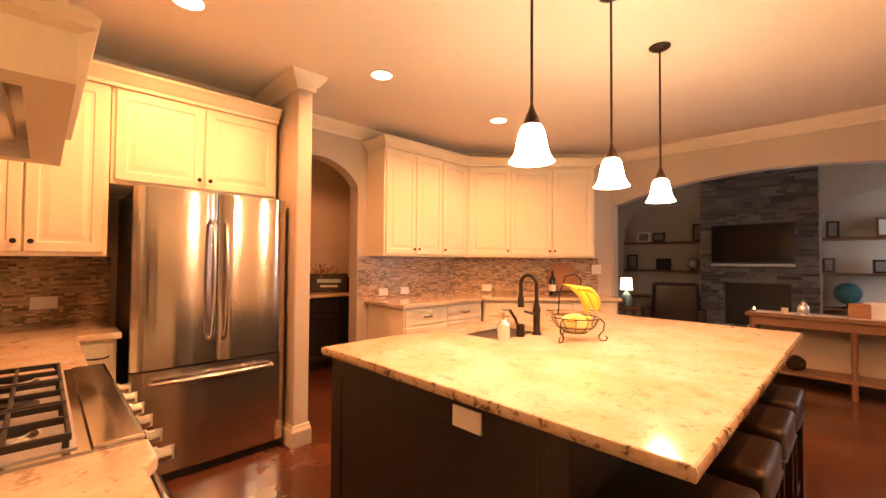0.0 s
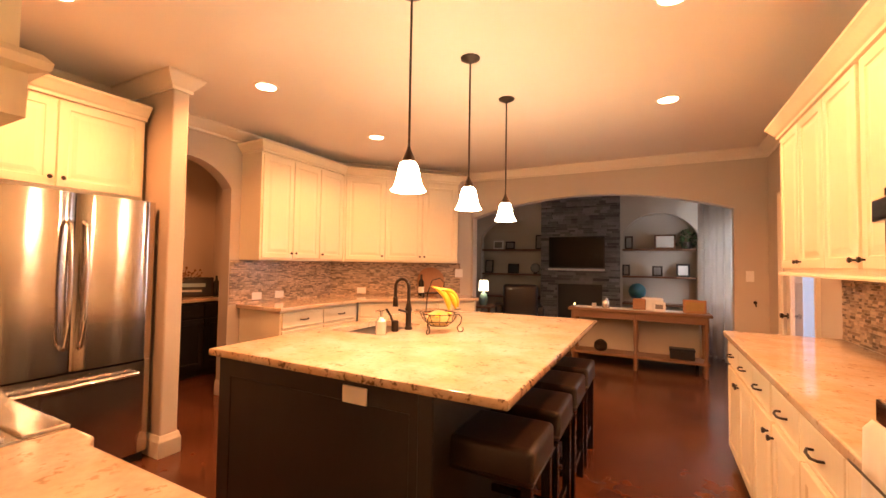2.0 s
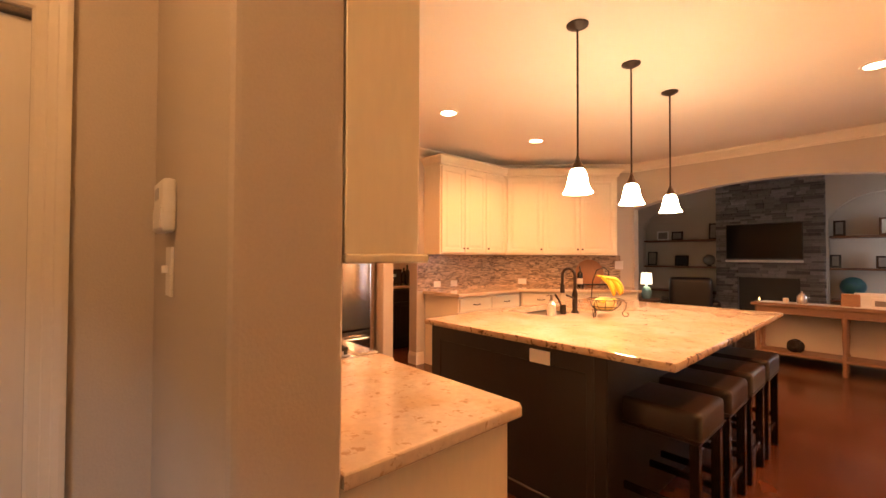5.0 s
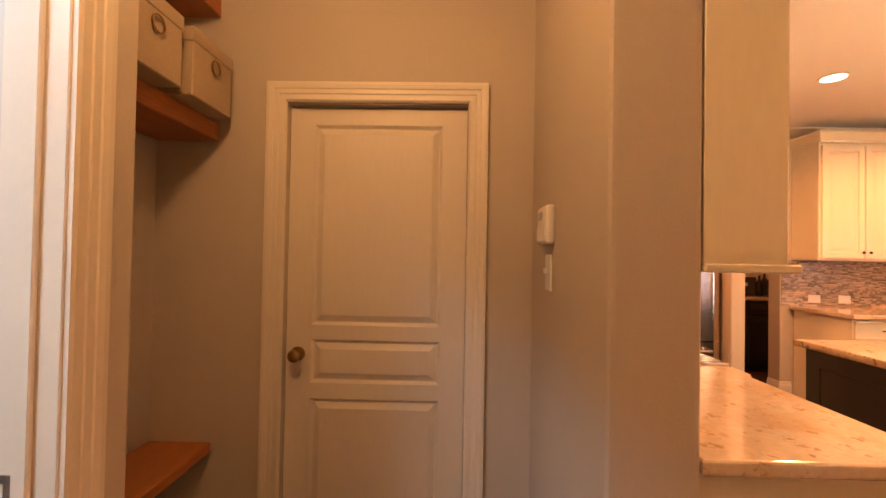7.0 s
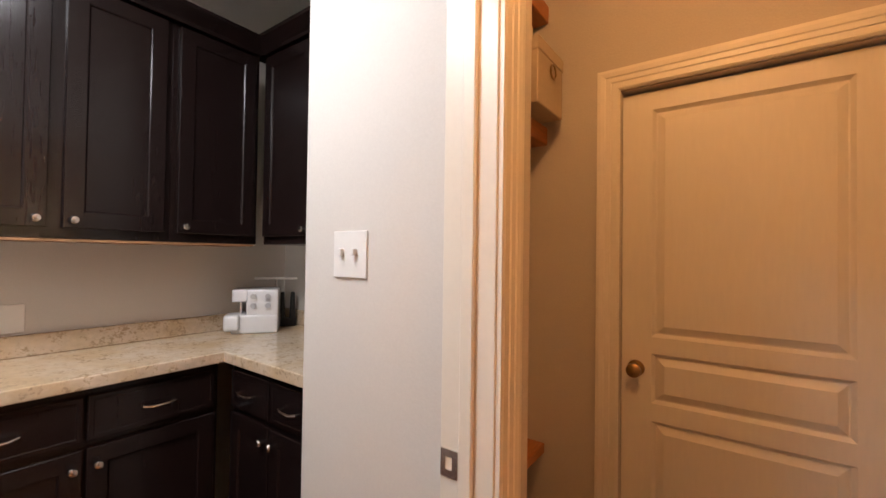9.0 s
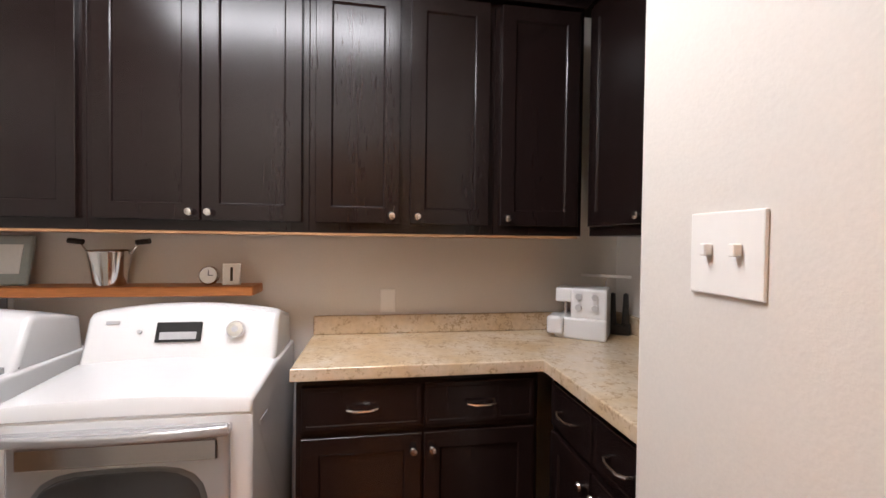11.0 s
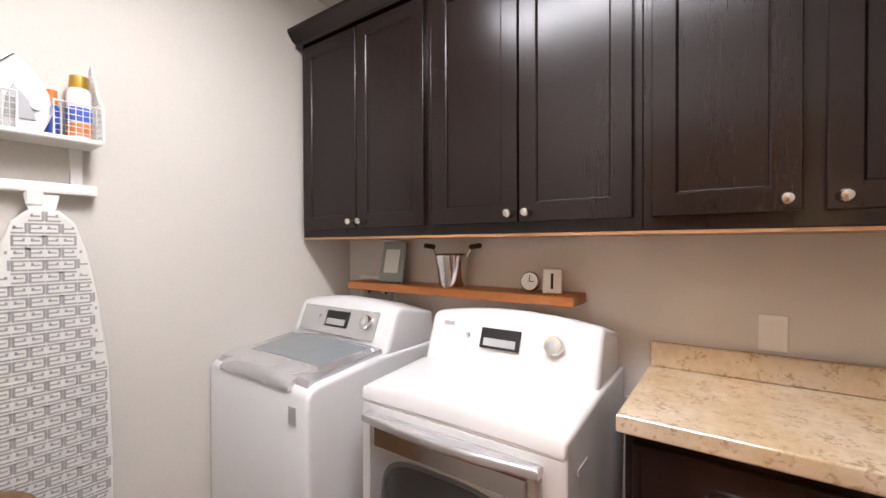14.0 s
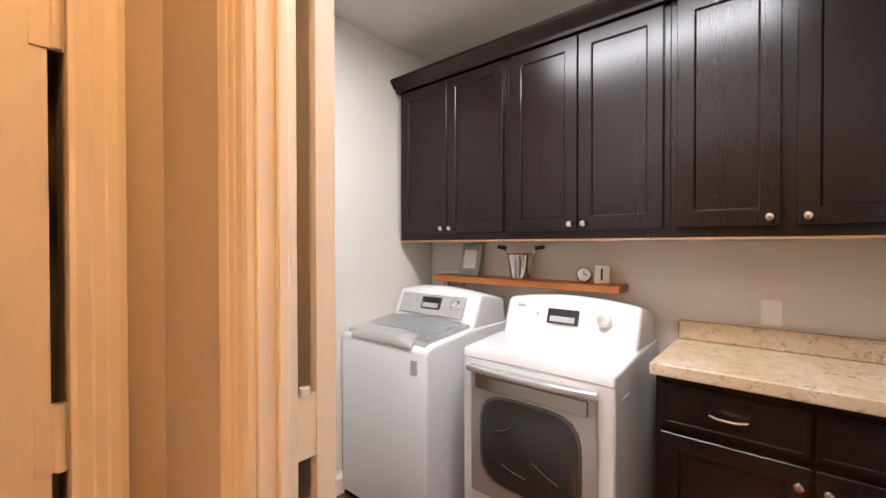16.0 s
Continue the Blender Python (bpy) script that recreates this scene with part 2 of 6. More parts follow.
def add_tube(bm, pts, r, seg=8):
    """A bent round bar along points."""
    pts = [Vector(p) for p in pts]
    rings = []
    for i, p in enumerate(pts):
        d = (pts[min(i + 1, len(pts) - 1)] - pts[max(i - 1, 0)]).normalized()
        q = d.to_track_quat("Z", "Y")
        rr = r[i] if isinstance(r, (list, tuple)) else r
        rings.append([bm.verts.new(p + q @ Vector((rr * math.cos(2 * math.pi * k / seg), rr * math.sin(2 * math.pi * k / seg), 0))) for k in range(seg)])
    for a, b in zip(rings, rings[1:]):
        best = min(range(seg), key=lambda s: (a[0].co - b[s].co).length)
        for k in range(seg):
            bm.faces.new((a[k], a[(k + 1) % seg], b[(k + 1 + best) % seg], b[(k + best) % seg]))
    bm.faces.new(rings[0])
    bm.faces.new(rings[-1])
    return bm


def tube(pts, r, seg=8):
    return add_tube(bmesh.new(), pts, r, seg)


def arc(c, r, a0, a1, n=12, plane="xz"):
    out = []
    for i in range(n + 1):
        a = radians(a0 + (a1 - a0) * i / n)
        u, v = r * math.cos(a), r * math.sin(a)
        out.append((c[0] + u, c[1], c[2] + v) if plane == "xz" else (c[0] + u, c[1] + v, c[2]) if plane == "xy" else (c[0], c[1] + u, c[2] + v))
    return out


RAISED = [(0, 0.003), (0.003, 0), (0.052, 0), (0.058, 0.007), (0.072, 0.007), (0.098, 0.0015)]
SHAKER = [(0, 0.002), (0.002, 0), (0.056, 0), (0.060, 0.003), (0.063, 0.008)]
PLAIN = [(0, 0.003), (0.003, 0), (0.016, 0), (0.019, 0.002)]


def add_front(bm, x0, x1, z0, z1, profile, thick=0.02, y=0.0):
    """A panelled front that faces -y: nested loops of (inset, depth)."""
    lim = min(x1 - x0, z1 - z0) / 2 - 0.004
    rings = []
    for inset, depth in [(0, thick)] + profile:
        k = min(inset, lim)
        rings.append([bm.verts.new((px, y + depth, pz)) for px, pz in ((x0 + k, z0 + k), (x1 - k, z0 + k), (x1 - k, z1 - k), (x0 + k, z1 - k))])
    for a, b in zip(rings, rings[1:]):
        for i in range(4):
            bm.faces.new((a[i], a[(i + 1) % 4], b[(i + 1) % 4], b[i]))
    bm.faces.new(rings[-1])
    bm.faces.new(rings[0][::-1])
    return bm


def front(*args, **more):
    return add_front(bmesh.new(), *args, **more)


def prism(points, z0, z1, bevel=0.0):
    """A slab over a plan outline."""
    bm = bmesh.new()
    low = [bm.verts.new((px, py, z0)) for px, py in points]
    f = bm.faces.new(low)
    up = bmesh.ops.extrude_face_region(bm, geom=[f])
    for v in up["geom"]:
        if isinstance(v, bmesh.types.BMVert):
            v.co.z = z1
    bmesh.ops.recalc_face_normals(bm, faces=bm.faces)
    if bevel:
        es = [e for e in bm.edges if abs(e.verts[0].co.z - e.verts[1].co.z) < 1e-5]
        bmesh.ops.bevel(bm, geom=es, offset=bevel, segments=3, affect="EDGES", profile=0.6)
    return bm


def sweep(points, profile, closed=False):
    """A moulding along a plan line: profile of (out, z), out to the right of the way."""
    bm = bmesh.new()
    n = len(points)
    rings = []
    for i, (px, py) in enumerate(points):
        p = Vector((px, py))
        if closed or 0 < i < n - 1:
            d0 = (p - Vector(points[(i - 1) % n])).normalized()
            d1 = (Vector(points[(i + 1) % n]) - p).normalized()
        else:
            d0 = d1 = (Vector(points[min(i + 1, n - 1)]) - Vector(points[max(i - 1, 0)])).normalized() if n == 2 else (
                (Vector(points[1]) - p).normalized() if i == 0 else (p - Vector(points[-2])).normalized())
        n0, n1 = Vector((d0.y, -d0.x)), Vector((d1.y, -d1.x))
        mi = (n0 + n1)
        mi = mi / max(0.2, mi.dot(n0))
        rings.append([bm.verts.new((px + mi.x * o, py + mi.y * o, z)) for o, z in profile])
    pairs = list(zip(rings, rings[1:])) + ([(rings[-1], rings[0])] if closed else [])
    k = len(profile)
    for a, b in pairs:
        for i in range(k):
            bm.faces.new((a[i], a[(i + 1) % k], b[(i + 1) % k], b[i]))
    if not closed:
        bm.faces.new(rings[0])
        bm.faces.new(rings[-1])
    return bm


def crown_profile(z, drop=0.11, out=0.10):
    return [(0, z), (out, z), (out, z - 0.018), (out * 0.8, z - drop * 0.35), (out * 0.45, z - drop * 0.62), (out * 0.2, z - drop * 0.8), (out * 0.2, z - drop), (0, z - drop)]


def base_profile(h=0.13, out=0.016):
    return [(0, 0), (out, 0), (out, h * 0.72), (out * 0.6, h * 0.85), (out * 0.4, h), (0, h)]


def structure(name, bm, mt, label, category, smooth=False):
    return tagged(mesh_ob(name, bm, mt, smooth=smooth), label, category, kind="structure")


def arched_wall(name, x0, x1, y0, y1, z1, openings, mt, label, m=None):
    """A wall along x with arched openings (left, right, spring height, apex height), built in strips."""
    bm = bmesh.new()
    edges = [x0]
    for a, b, sp, ap in openings:
        edges += [a, b]
    edges.append(x1)
    for i in range(0, len(edges), 2):
        if edges[i + 1] - edges[i] > 1e-4:
            add_box(bm, edges[i], edges[i + 1], y0, y1, 0, z1)
    for a, b, sp, ap in openings:
        n = 28 if ap > sp else 1
        pts = []
        for i in range(n + 1):
            u = i / n
            h = ap - sp
            if h > 0:
                half = (b - a) / 2
                rad = (half * half + h * h) / (2 * h)
                xx = (u - 0.5) * 2 * half
                pts.append((a + u * (b - a), sp + math.sqrt(rad * rad - xx * xx) - (rad - h)))
            else:
                pts.append((a + u * (b - a), sp))
        lo = [[bm.verts.new((px, yy, pz)) for px, pz in pts] for yy in (y0, y1)]
        hi = [[bm.verts.new((px, yy, z1)) for px, pz in pts] for yy in (y0, y1)]
        for i in range(n):
            bm.faces.new((lo[0][i], lo[0][i + 1], hi[0][i + 1], hi[0][i]))
            bm.faces.new((lo[1][i], lo[1][i + 1], hi[1][i + 1], hi[1][i]))
            bm.faces.new((lo[0][i], lo[0][i + 1], lo[1][i + 1], lo[1][i]))
            bm.faces.new((hi[0][i], hi[0][i + 1], hi[1][i + 1], hi[1][i]))
    if m is not None:
        bm.transform(m)
    return structure(name, bm, mt, label, "wall")


# ---- the shell ----
ZC, ZL = 2.72, 2.62
structure("floor", box(-6.2, 3.2, -4.2, 9.2, -0.12, 0.0), M_FLOOR, "glossy brown stained concrete floor", "floor")
structure("ceiling", box(-3.70, 1.36, -2.60, 5.25, ZC, ZC + 0.1), M_CEIL, "cream painted kitchen ceiling", "ceiling")
structure("ceiling_laundry", box(-1.4, 2.24, -3.9, -2.032, ZL, ZL + 0.1), M_WALL2, "white painted laundry ceiling", "ceiling")
structure("ceiling_living", box(-6.0, 3.0, 5.25, 9.0, 3.0, 3.1), M_CEIL, "painted living room ceiling", "ceiling")
structure("ceiling_pantry", box(-6.0, -3.7, 0.8, 3.6, ZC, ZC + 0.1), M_CEIL, "painted pantry ceiling", "ceiling")

# kitchen
TURN90 = pose(0, 0, 0, 0, 0, 90)
arched_wall("wall_west", -0.82, 3.67, 3.66, 3.81, ZC, [(1.30, 2.19, 2.12, 2.36)], M_WALL, "greige wall with an arched pantry opening", TURN90)
structure("wall_diagonal", prism([(-3.66, 3.67), (-2.23, 5.10), (-2.34, 5.21), (-3.77, 3.78)], 0, ZC), M_WALL, "greige diagonal corner wall", "wall")
arched_wall("wall_north", -2.34, 1.48, 5.10, 5.25, 3.0, [(-2.2, 1.008, 2.062, 2.312)], M_WALL, "greige wall with a wide arch to the living room")
arched_wall("wall_east", -0.20, 5.10, -1.47, -1.32, ZC, [(3.62, 4.55, 2.05, 2.05)], M_WALL, "greige wall with a patio door opening", TURN90)
structure("wall_stub", box(-3.66, -0.357, -0.815, -0.60, 0, ZC, 0.018, 3), M_WALL, "textured greige wall end between hall and kitchen", "wall")
structure("column", box(-3.66, -2.84, 1.145, 1.262, 0, ZC, 0.016, 3), M_WALL, "greige stub wall beside the refrigerator", "column")
CROWN = crown_profile(ZC)
structure("trim_crown", sweep([(-3.66, 1.262), (-3.66, 3.67), (-2.23, 5.10), (1.32, 5.10), (1.32, -0.6)], CROWN), M_TRIM, "cream crown moulding under the ceiling", "moulding")
structure("trim_crown_column", sweep([(-3.66, 1.145), (-2.84, 1.145), (-2.84, 1.262), (-3.66, 1.262)], crown_profile(ZC, 0.12, 0.075)), M_TRIM, "cream crown moulding round the stub wall", "moulding")
structure("trim_crown_south", sweep([(-0.357, -0.60), (-3.66, -0.60), (-3.66, 1.145)], CROWN), M_TRIM, "cream crown moulding above the cabinets", "moulding")
structure("baseboard_column", sweep([(-3.2, 1.145), (-2.84, 1.145), (-2.84, 1.262), (-3.66, 1.262)], base_profile(0.15, 0.018)), M_TRIM, "cream baseboard round the stub wall", "baseboard")
structure("baseboard_west", sweep([(-3.81, 2.19), (-3.66, 2.19), (-3.66, 2.30)], base_profile(0.15)), M_TRIM, "cream baseboard beside the arch", "baseboard")
structure("baseboard_north", sweep([(1.008, 5.25), (1.008, 5.10), (1.32, 5.10)], base_profile(0.13)), M_TRIM, "cream baseboard under the switch", "baseboard")

# pantry behind the arch
structure("wall_pantry_back", box(-5.30, -5.15, 0.8, 3.6, 0, ZC), M_WALL, "greige pantry back wall", "wall")
structure("wall_pantry_side", box(-5.15, -3.81, 3.0, 3.15, 0, ZC), M_WALL, "greige pantry side wall", "wall")
structure("wall_pantry_near", box(-5.15, -3.81, 0.9, 1.05, 0, ZC), M_WALL, "greige pantry near wall", "wall")

# hall
structure("wall_hall_south_pier", box(-0.37, -0.20, -2.03, -1.925, 0, ZC), M_WALL, "greige wall between the bench niche and laundry door", "wall")
structure("wall_hall_south_end", box(0.880, 2.24, -2.03, -1.925, 0, ZC), M_WALL, "greige wall beside the laundry door", "wall")
structure("wall_hall_south_head", box(-0.20, 0.812, -2.03, -1.925, 2.05, ZC), M_WALL, "greige wall above the laundry door", "wall")
arched_wall("wall_hall_east", -1.925, -0.30, -1.40, -1.25, ZC, [(-1.768, -0.97, 2.04, 2.04)], M_WALL, "greige hall wall with a door opening", TURN90)
structure("wall_closet_back", box(1.90, 2.0, -1.90, -0.20, 0, ZC), M_WALL, "plain wall behind the closed hall door", "wall")
structure("wall_closet_side", box(1.25, 1.90, -0.30, -0.20, 0, ZC), M_WALL, "plain side wall behind the closed hall door", "wall")
structure("ceiling_closet", box(1.36, 2.0, -1.90, -0.20, ZC, ZC + 0.1), M_CEIL, "plain ceiling behind the closed hall door", "ceiling")
bm = box(-1.37, -1.22, -3.0, -1.91, 0, ZC)
add_box(bm, -1.37, -1.22, -1.106, -0.60, 0, ZC)
add_box(bm, -1.37, -1.22, -1.91, -1.106, 2.04, ZC)
structure("wall_hall_west", bm, M_WALL, "greige hall wall with a door opening", "wall")
structure("wall_niche_back", box(-1.22, -0.37, -2.60, -2.50, 0, ZC), M_WALL, "greige back wall of the bench niche", "wall")

# laundry
structure("wall_laundry_back", box(-1.4, 2.24, -3.90, -3.75, 0, ZC), M_WALL2, "pale laundry back wall", "wall")
structure("wall_laundry_east", box(2.09, 2.24, -3.75, -2.03, 0, ZC), M_WALL2, "pale laundry wall behind the ironing board", "wall")
structure("wall_laundry_switch", box(-0.37, -0.24, -2.624, -2.03, 0, ZC, 0.008, 2), M_WALL2, "pale laundry wall end with a light switch", "wall")
structure("wall_laundry_wing", box(-1.05, -0.90, -3.75, -2.60, 0, ZC), M_WALL2, "pale wall behind the short counter", "wall")
structure("wall_laundry_wing_side", box(-0.90, -0.37, -2.64, -2.622, 0, ZL), M_WALL2, "pale side wall of the short counter", "wall")
structure("wall_laundry_north", box(0.822, 2.09, -2.04, -2.032, 0, ZL), M_WALL2, "pale laundry wall behind the open door", "wall")
structure("wall_laundry_north_head", box(-0.24, 0.822, -2.04, -2.032, 2.05, ZL), M_WALL2, "pale laundry wall above the door", "wall")
structure("baseboard_laundry", sweep([(2.09, -2.045), (2.09, -3.0)], base_profile(0.12)), M_TRIM, "white laundry baseboard", "baseboard")

# living room
structure("wall_living_back", box(-6.0, 3.0, 8.62, 8.77, 0, 3.0), M_WALL, "greige living room back wall", "wall")
structure("wall_living_west", box(-4.4, -4.25, 5.25, 8.62, 0, 3.0), M_WALL, "greige living room side wall", "wall")
arched_wall("wall_living_front", -4.25, 1.3, 8.22, 8.36, 3.0, [(-3.33, -1.95, 2.0, 2.40), (-0.37, 0.90, 2.0, 2.40)], M_WALL, "greige wall with two arched shelf niches")
arched_wall("wall_living_east", 5.25, 8.62, -1.45, -1.3, 3.0, [(6.0, 7.8, 2.3, 2.3)], M_WALL, "greige living room wall with a tall window opening", TURN90)
structure("wall_living_south_west", box(-4.25, -2.34, 5.10, 5.25, 0, 3.0), M_WALL, "greige living room wall beside the arch", "wall")

# ---- kitchen things ----
def knob(parent, x, z, mt, y=0.0, r=0.014):
    m = pose(x, y, z, 90)
    return part("knob", lathe([(0.004, -0.002), (0.006, 0.012), (r * 0.7, 0.015), (r, 0.021), (r * 0.8, 0.027), (0.001, 0.029)], 14, m), mt, parent, smooth=True)


def pull(parent, x, z, mt, y=0.0, w=0.10):
    bm = tube([(x - w / 2, y, z), (x - w / 2, y - 0.018, z), (x - w / 4, y - 0.028, z - 0.004), (x + w / 4, y - 0.028, z - 0.004), (x + w / 2, y - 0.018, z), (x + w / 2, y, z)], 0.005, 8)
    return part("pull", bm, mt, parent, smooth=True)


def cabinet(name, m, w, d, z0, z1, doors, mt, label, profile=RAISED, drawers=0.0, knob_mt=M_BRONZE, low_knobs=True, toe=0.0, group="", pulls=True, stile=0.04, knob_side=None, mid=0.010, rail=0.025, knob_up=0.055):
    """A cabinet unit: x along its width, its front at y = 0 facing -y. doors: how many; drawers: the height of a drawer row."""
    c = thing(name, m, label, "cabinet", group)
    bm = box(0, w, 0.02, d, z0 + toe, z1, 0.002)
    if toe:
        add_box(bm, 0.0, w, 0.08, d, z0, z0 + toe)
    part("body", bm, mt, c)
    each = (w - stile - mid * (doors - 1)) / doors
    top = z1 - 0.025
    if drawers:
        for i in range(doors):
            x0 = stile / 2 + i * (each + mid)
            x1 = x0 + each
            dr = part("drawer_front", front(x0, x1, top - drawers, top, PLAIN), mt, c)
            if pulls:
                pull(dr, (x0 + x1) / 2, top - drawers / 2, knob_mt)
            else:
                knob(dr, (x0 + x1) / 2, top - drawers / 2, knob_mt)
        top -= drawers + 0.025
    for i in range(doors):
        x0 = stile / 2 + i * (each + mid)
        x1 = x0 + each
        dz0 = z0 + toe + rail
        do = part("door", front(x0, x1, dz0, top, profile), mt, c)
        side = (knob_side[i] if knob_side else ("r" if i % 2 == 0 and doors > 1 else "l"))
        knob(do, x1 - 0.028 if side == "r" else x0 + 0.028, dz0 + knob_up if low_knobs else top - 0.055, knob_mt)
    return c


def cornice(name, points, z, mt, label, out=0.07, drop=0.10):
    """A cabinet crown: a solid moulding along a plan line."""
    return tagged(mesh_ob(name, sweep(points, [(-0.05, z), (out, z), (out, z - 0.016), (out * 0.8, z - 0.03), (out * 0.35, z - drop * 0.7), (0.012, z - drop * 0.8), (0.012, z - drop), (-0.05, z - drop)]), mt), label, "moulding")


# west run of wall cabinets and the diagonal ones
cabinet("wall_cabinet", pose(-3.33, 2.30, 0, 0, 0, 90), 1.235, 0.328, 1.385, 2.50, 3, M_CREAM, "cream wall cabinet with raised panel doors over mosaic", knob_side="rll")
cabinet("wall_cabinet", pose(-3.33, 3.545, 0, 0, 0, 45), 1.555, 0.305, 1.385, 2.50, 3, M_CREAM, "cream diagonal wall cabinet with raised panel doors", knob_side="rrl")
cornice("crown_moulding", [(-3.655, 2.30), (-3.33, 2.30), (-3.33, 3.54), (-2.225, 4.645), (-2.44, 4.86)], 2.60, M_CREAM, "cream crown moulding on the corner cabinets")
tagged(mesh_ob("cabinet_filler", cyl((-3.350, 3.545, 1.385), (-3.350, 3.545, 2.50), 0.021, seg=16), M_CREAM), "cream filler strip between the corner cabinets", "cabinet filler")
# base cabinets and worktop of the corner
cabinet("base_cabinet", pose(-3.03, 2.32, 0, 0, 0, 90), 1.16, 0.62, 0, 0.883, 2, M_CREAM, "cream base cabinet with drawers under granite", drawers=0.15, toe=0.1)
cabinet("base_cabinet", pose(-3.03, 3.49, 0, 0, 0, 45), 1.55, 0.55, 0, 0.883, 3, M_CREAM, "cream diagonal base cabinet under granite", drawers=0.15, toe=0.1)
tagged(mesh_ob("worktop", prism([(-3.655, 2.28), (-2.99, 2.28), (-2.99, 3.47), (-1.88, 4.58), (-2.25, 5.07), (-3.655, 3.66)], 0.885, 0.923, 0.008), M_GRANITE), "polished cream granite worktop in the corner", "worktop")

# over-fridge and south-west cabinets
cabinet("fridge_cabinet", pose(-3.10, 0.115, 0, 0, 0, 90), 0.995, 0.55, 1.80, 2.40, 2, M_CREAM, "cream cabinet above the refrigerator", knob_side="rl")
cabinet("wall_cabinet", pose(-3.10, -0.598, 0, 0, 0, 90), 0.708, 0.55, 1.36, 2.40, 2, M_CREAM, "cream wall cabinet beside the refrigerator", knob_side="rl")
cornice("crown_moulding", [(-3.10, -0.598), (-3.10, 1.11)], 2.485, M_CREAM, "cream crown moulding above the refrigerator")
cabinet("base_cabinet", pose(-3.03, -0.02, 0, 0, 0, 90), 0.18, 0.62, 0, 0.883, 1, M_CREAM, "narrow cream base cabinet beside the refrigerator", drawers=0.15, toe=0.1)
cabinet("base_cabinet", pose(-2.13, -0.045, 0, 0, 0, 180), 0.88, 0.55, 0, 0.883, 2, M_CREAM, "cream base cabinet between range and refrigerator", drawers=0.15, toe=0.1)
tagged(mesh_ob("worktop", prism([(-2.125, -0.598), (-2.125, -0.02), (-2.98, -0.02), (-2.98, 0.175), (-3.655, 0.175), (-3.655, -0.598)], 0.885, 0.923, 0.008), M_GRANITE), "polished cream granite worktop beside the range", "worktop")
cabinet("base_cabinet", pose(-0.385, -0.03, 0, 0, 0, 180), 0.79, 0.565, 0, 0.883, 2, M_CREAM, "cream base cabinet at the hall end", drawers=0.15, toe=0.1)
tagged(mesh_ob("worktop", prism([(-0.356, -0.598), (-0.358, -0.018), (-0.376, 0.0), (-1.03, 0.0), (-1.075, 0.028), (-1.185, 0.028), (-1.185, -0.598)], 0.885, 0.923, 0.010), M_GRANITE), "polished cream granite worktop at the hall end", "worktop")
cabinet("wall_cabinet", pose(-0.360, -0.390, 0, 0, 0, 180), 0.728, 0.208, 1.365, 2.40, 2, M_CREAM, "cream wall cabinet at the hall end")
cornice("crown_moulding", [(-1.09, -0.390), (-0.360, -0.390), (-0.360, -0.598)][::-1], 2.485, M_CREAM, "cream crown moulding at the hall end")
structure("trim_light_rail", box(-1.09, -0.354, -0.598, -0.380, 1.345, 1.366, 0.004), M_CREAM, "cream light rail under the wall cabinet", "moulding")

# east run
cabinet("base_cabinet", pose(0.68, 3.10, 0, 0, 0, -90), 1.25, 0.63, 0, 0.883, 3, M_CREAM, "cream base cabinet with dark pulls along the wall", drawers=0.15, toe=0.09, low_knobs=False, group="east base cabinets")
cabinet("base_cabinet", pose(0.68, 1.85, 0, 0, 0, -90), 1.24, 0.63, 0, 0.883, 3, M_CREAM, "cream base cabinet with dark pulls beside the ovens", drawers=0.15, toe=0.09, low_knobs=False, knob_side="lrl", group="east base cabinets")
tagged(mesh_ob("worktop", box(0.655, 1.316, 0.610, 3.115, 0.885, 0.923, 0.008, 3), M_GRANITE), "polished granite worktop along the wall", "worktop")
cabinet("wall_cabinet", pose(1.0, 3.14, 0, 0, 0, -90), 1.26, 0.315, 1.36, 2.32, 3, M_CREAM, "cream wall cabinet with raised panel doors", knob_up=0.04, group="east wall cabinets")
cabinet("wall_cabinet", pose(1.0, 1.88, 0, 0, 0, -90), 1.265, 0.315, 1.36, 2.32, 3, M_CREAM, "cream wall cabinet beside the oven tower", knob_side="lrl", knob_up=0.04, group="east wall cabinets")
cornice("crown_moulding", [(1.31, 3.14), (1.0, 3.14), (1.0, 0.615)], 2.40, M_CREAM, "cream crown moulding on the wall cabinets")

tagged(mesh_ob("light_rail", sweep([(1.31, 3.14), (1.0, 3.14), (1.0, 0.615)], [(-0.05, 1.335), (0.008, 1.335), (0.010, 1.345), (0.002, 1.355), (0.002, 1.361), (-0.05, 1.361)]), M_CREAM), "cream light rail under the wall cabinets", "moulding")

tower = thing("oven_tower", pose(0.64, 0.605, 0, 0, 0, -90), "cream oven tower with black double wall oven", "cabinet")
part("body", box(0, 0.80, 0.02, 0.67, 0, 2.40, 0.002), M_CREAM, tower)
for i in range(2):
    do = part("door", front(0.02 + i * 0.38, 0.395 + i * 0.38, 1.70, 2.37, RAISED), M_CREAM, tower)
    knob(do, 0.36 if i == 0 else 0.43, 1.738, M_BRONZE)
part("drawer_front", front(0.02, 0.775, 0.12, 0.36, PLAIN), M_CREAM, tower)
oven = thing("wall_oven", pose(0.64, 0.605, 0, 0, 0, -90), "black glass double wall oven with steel handles", "oven")
part("frame", box(0.02, 0.78, -0.012, 0.5, 0.48, 1.672, 0.006), M_STEEL, oven)
part("control_panel", box(0.03, 0.77, -0.022, -0.0125, 1.555, 1.662, 0.004), M_BGLASS, oven, "black glass control panel")
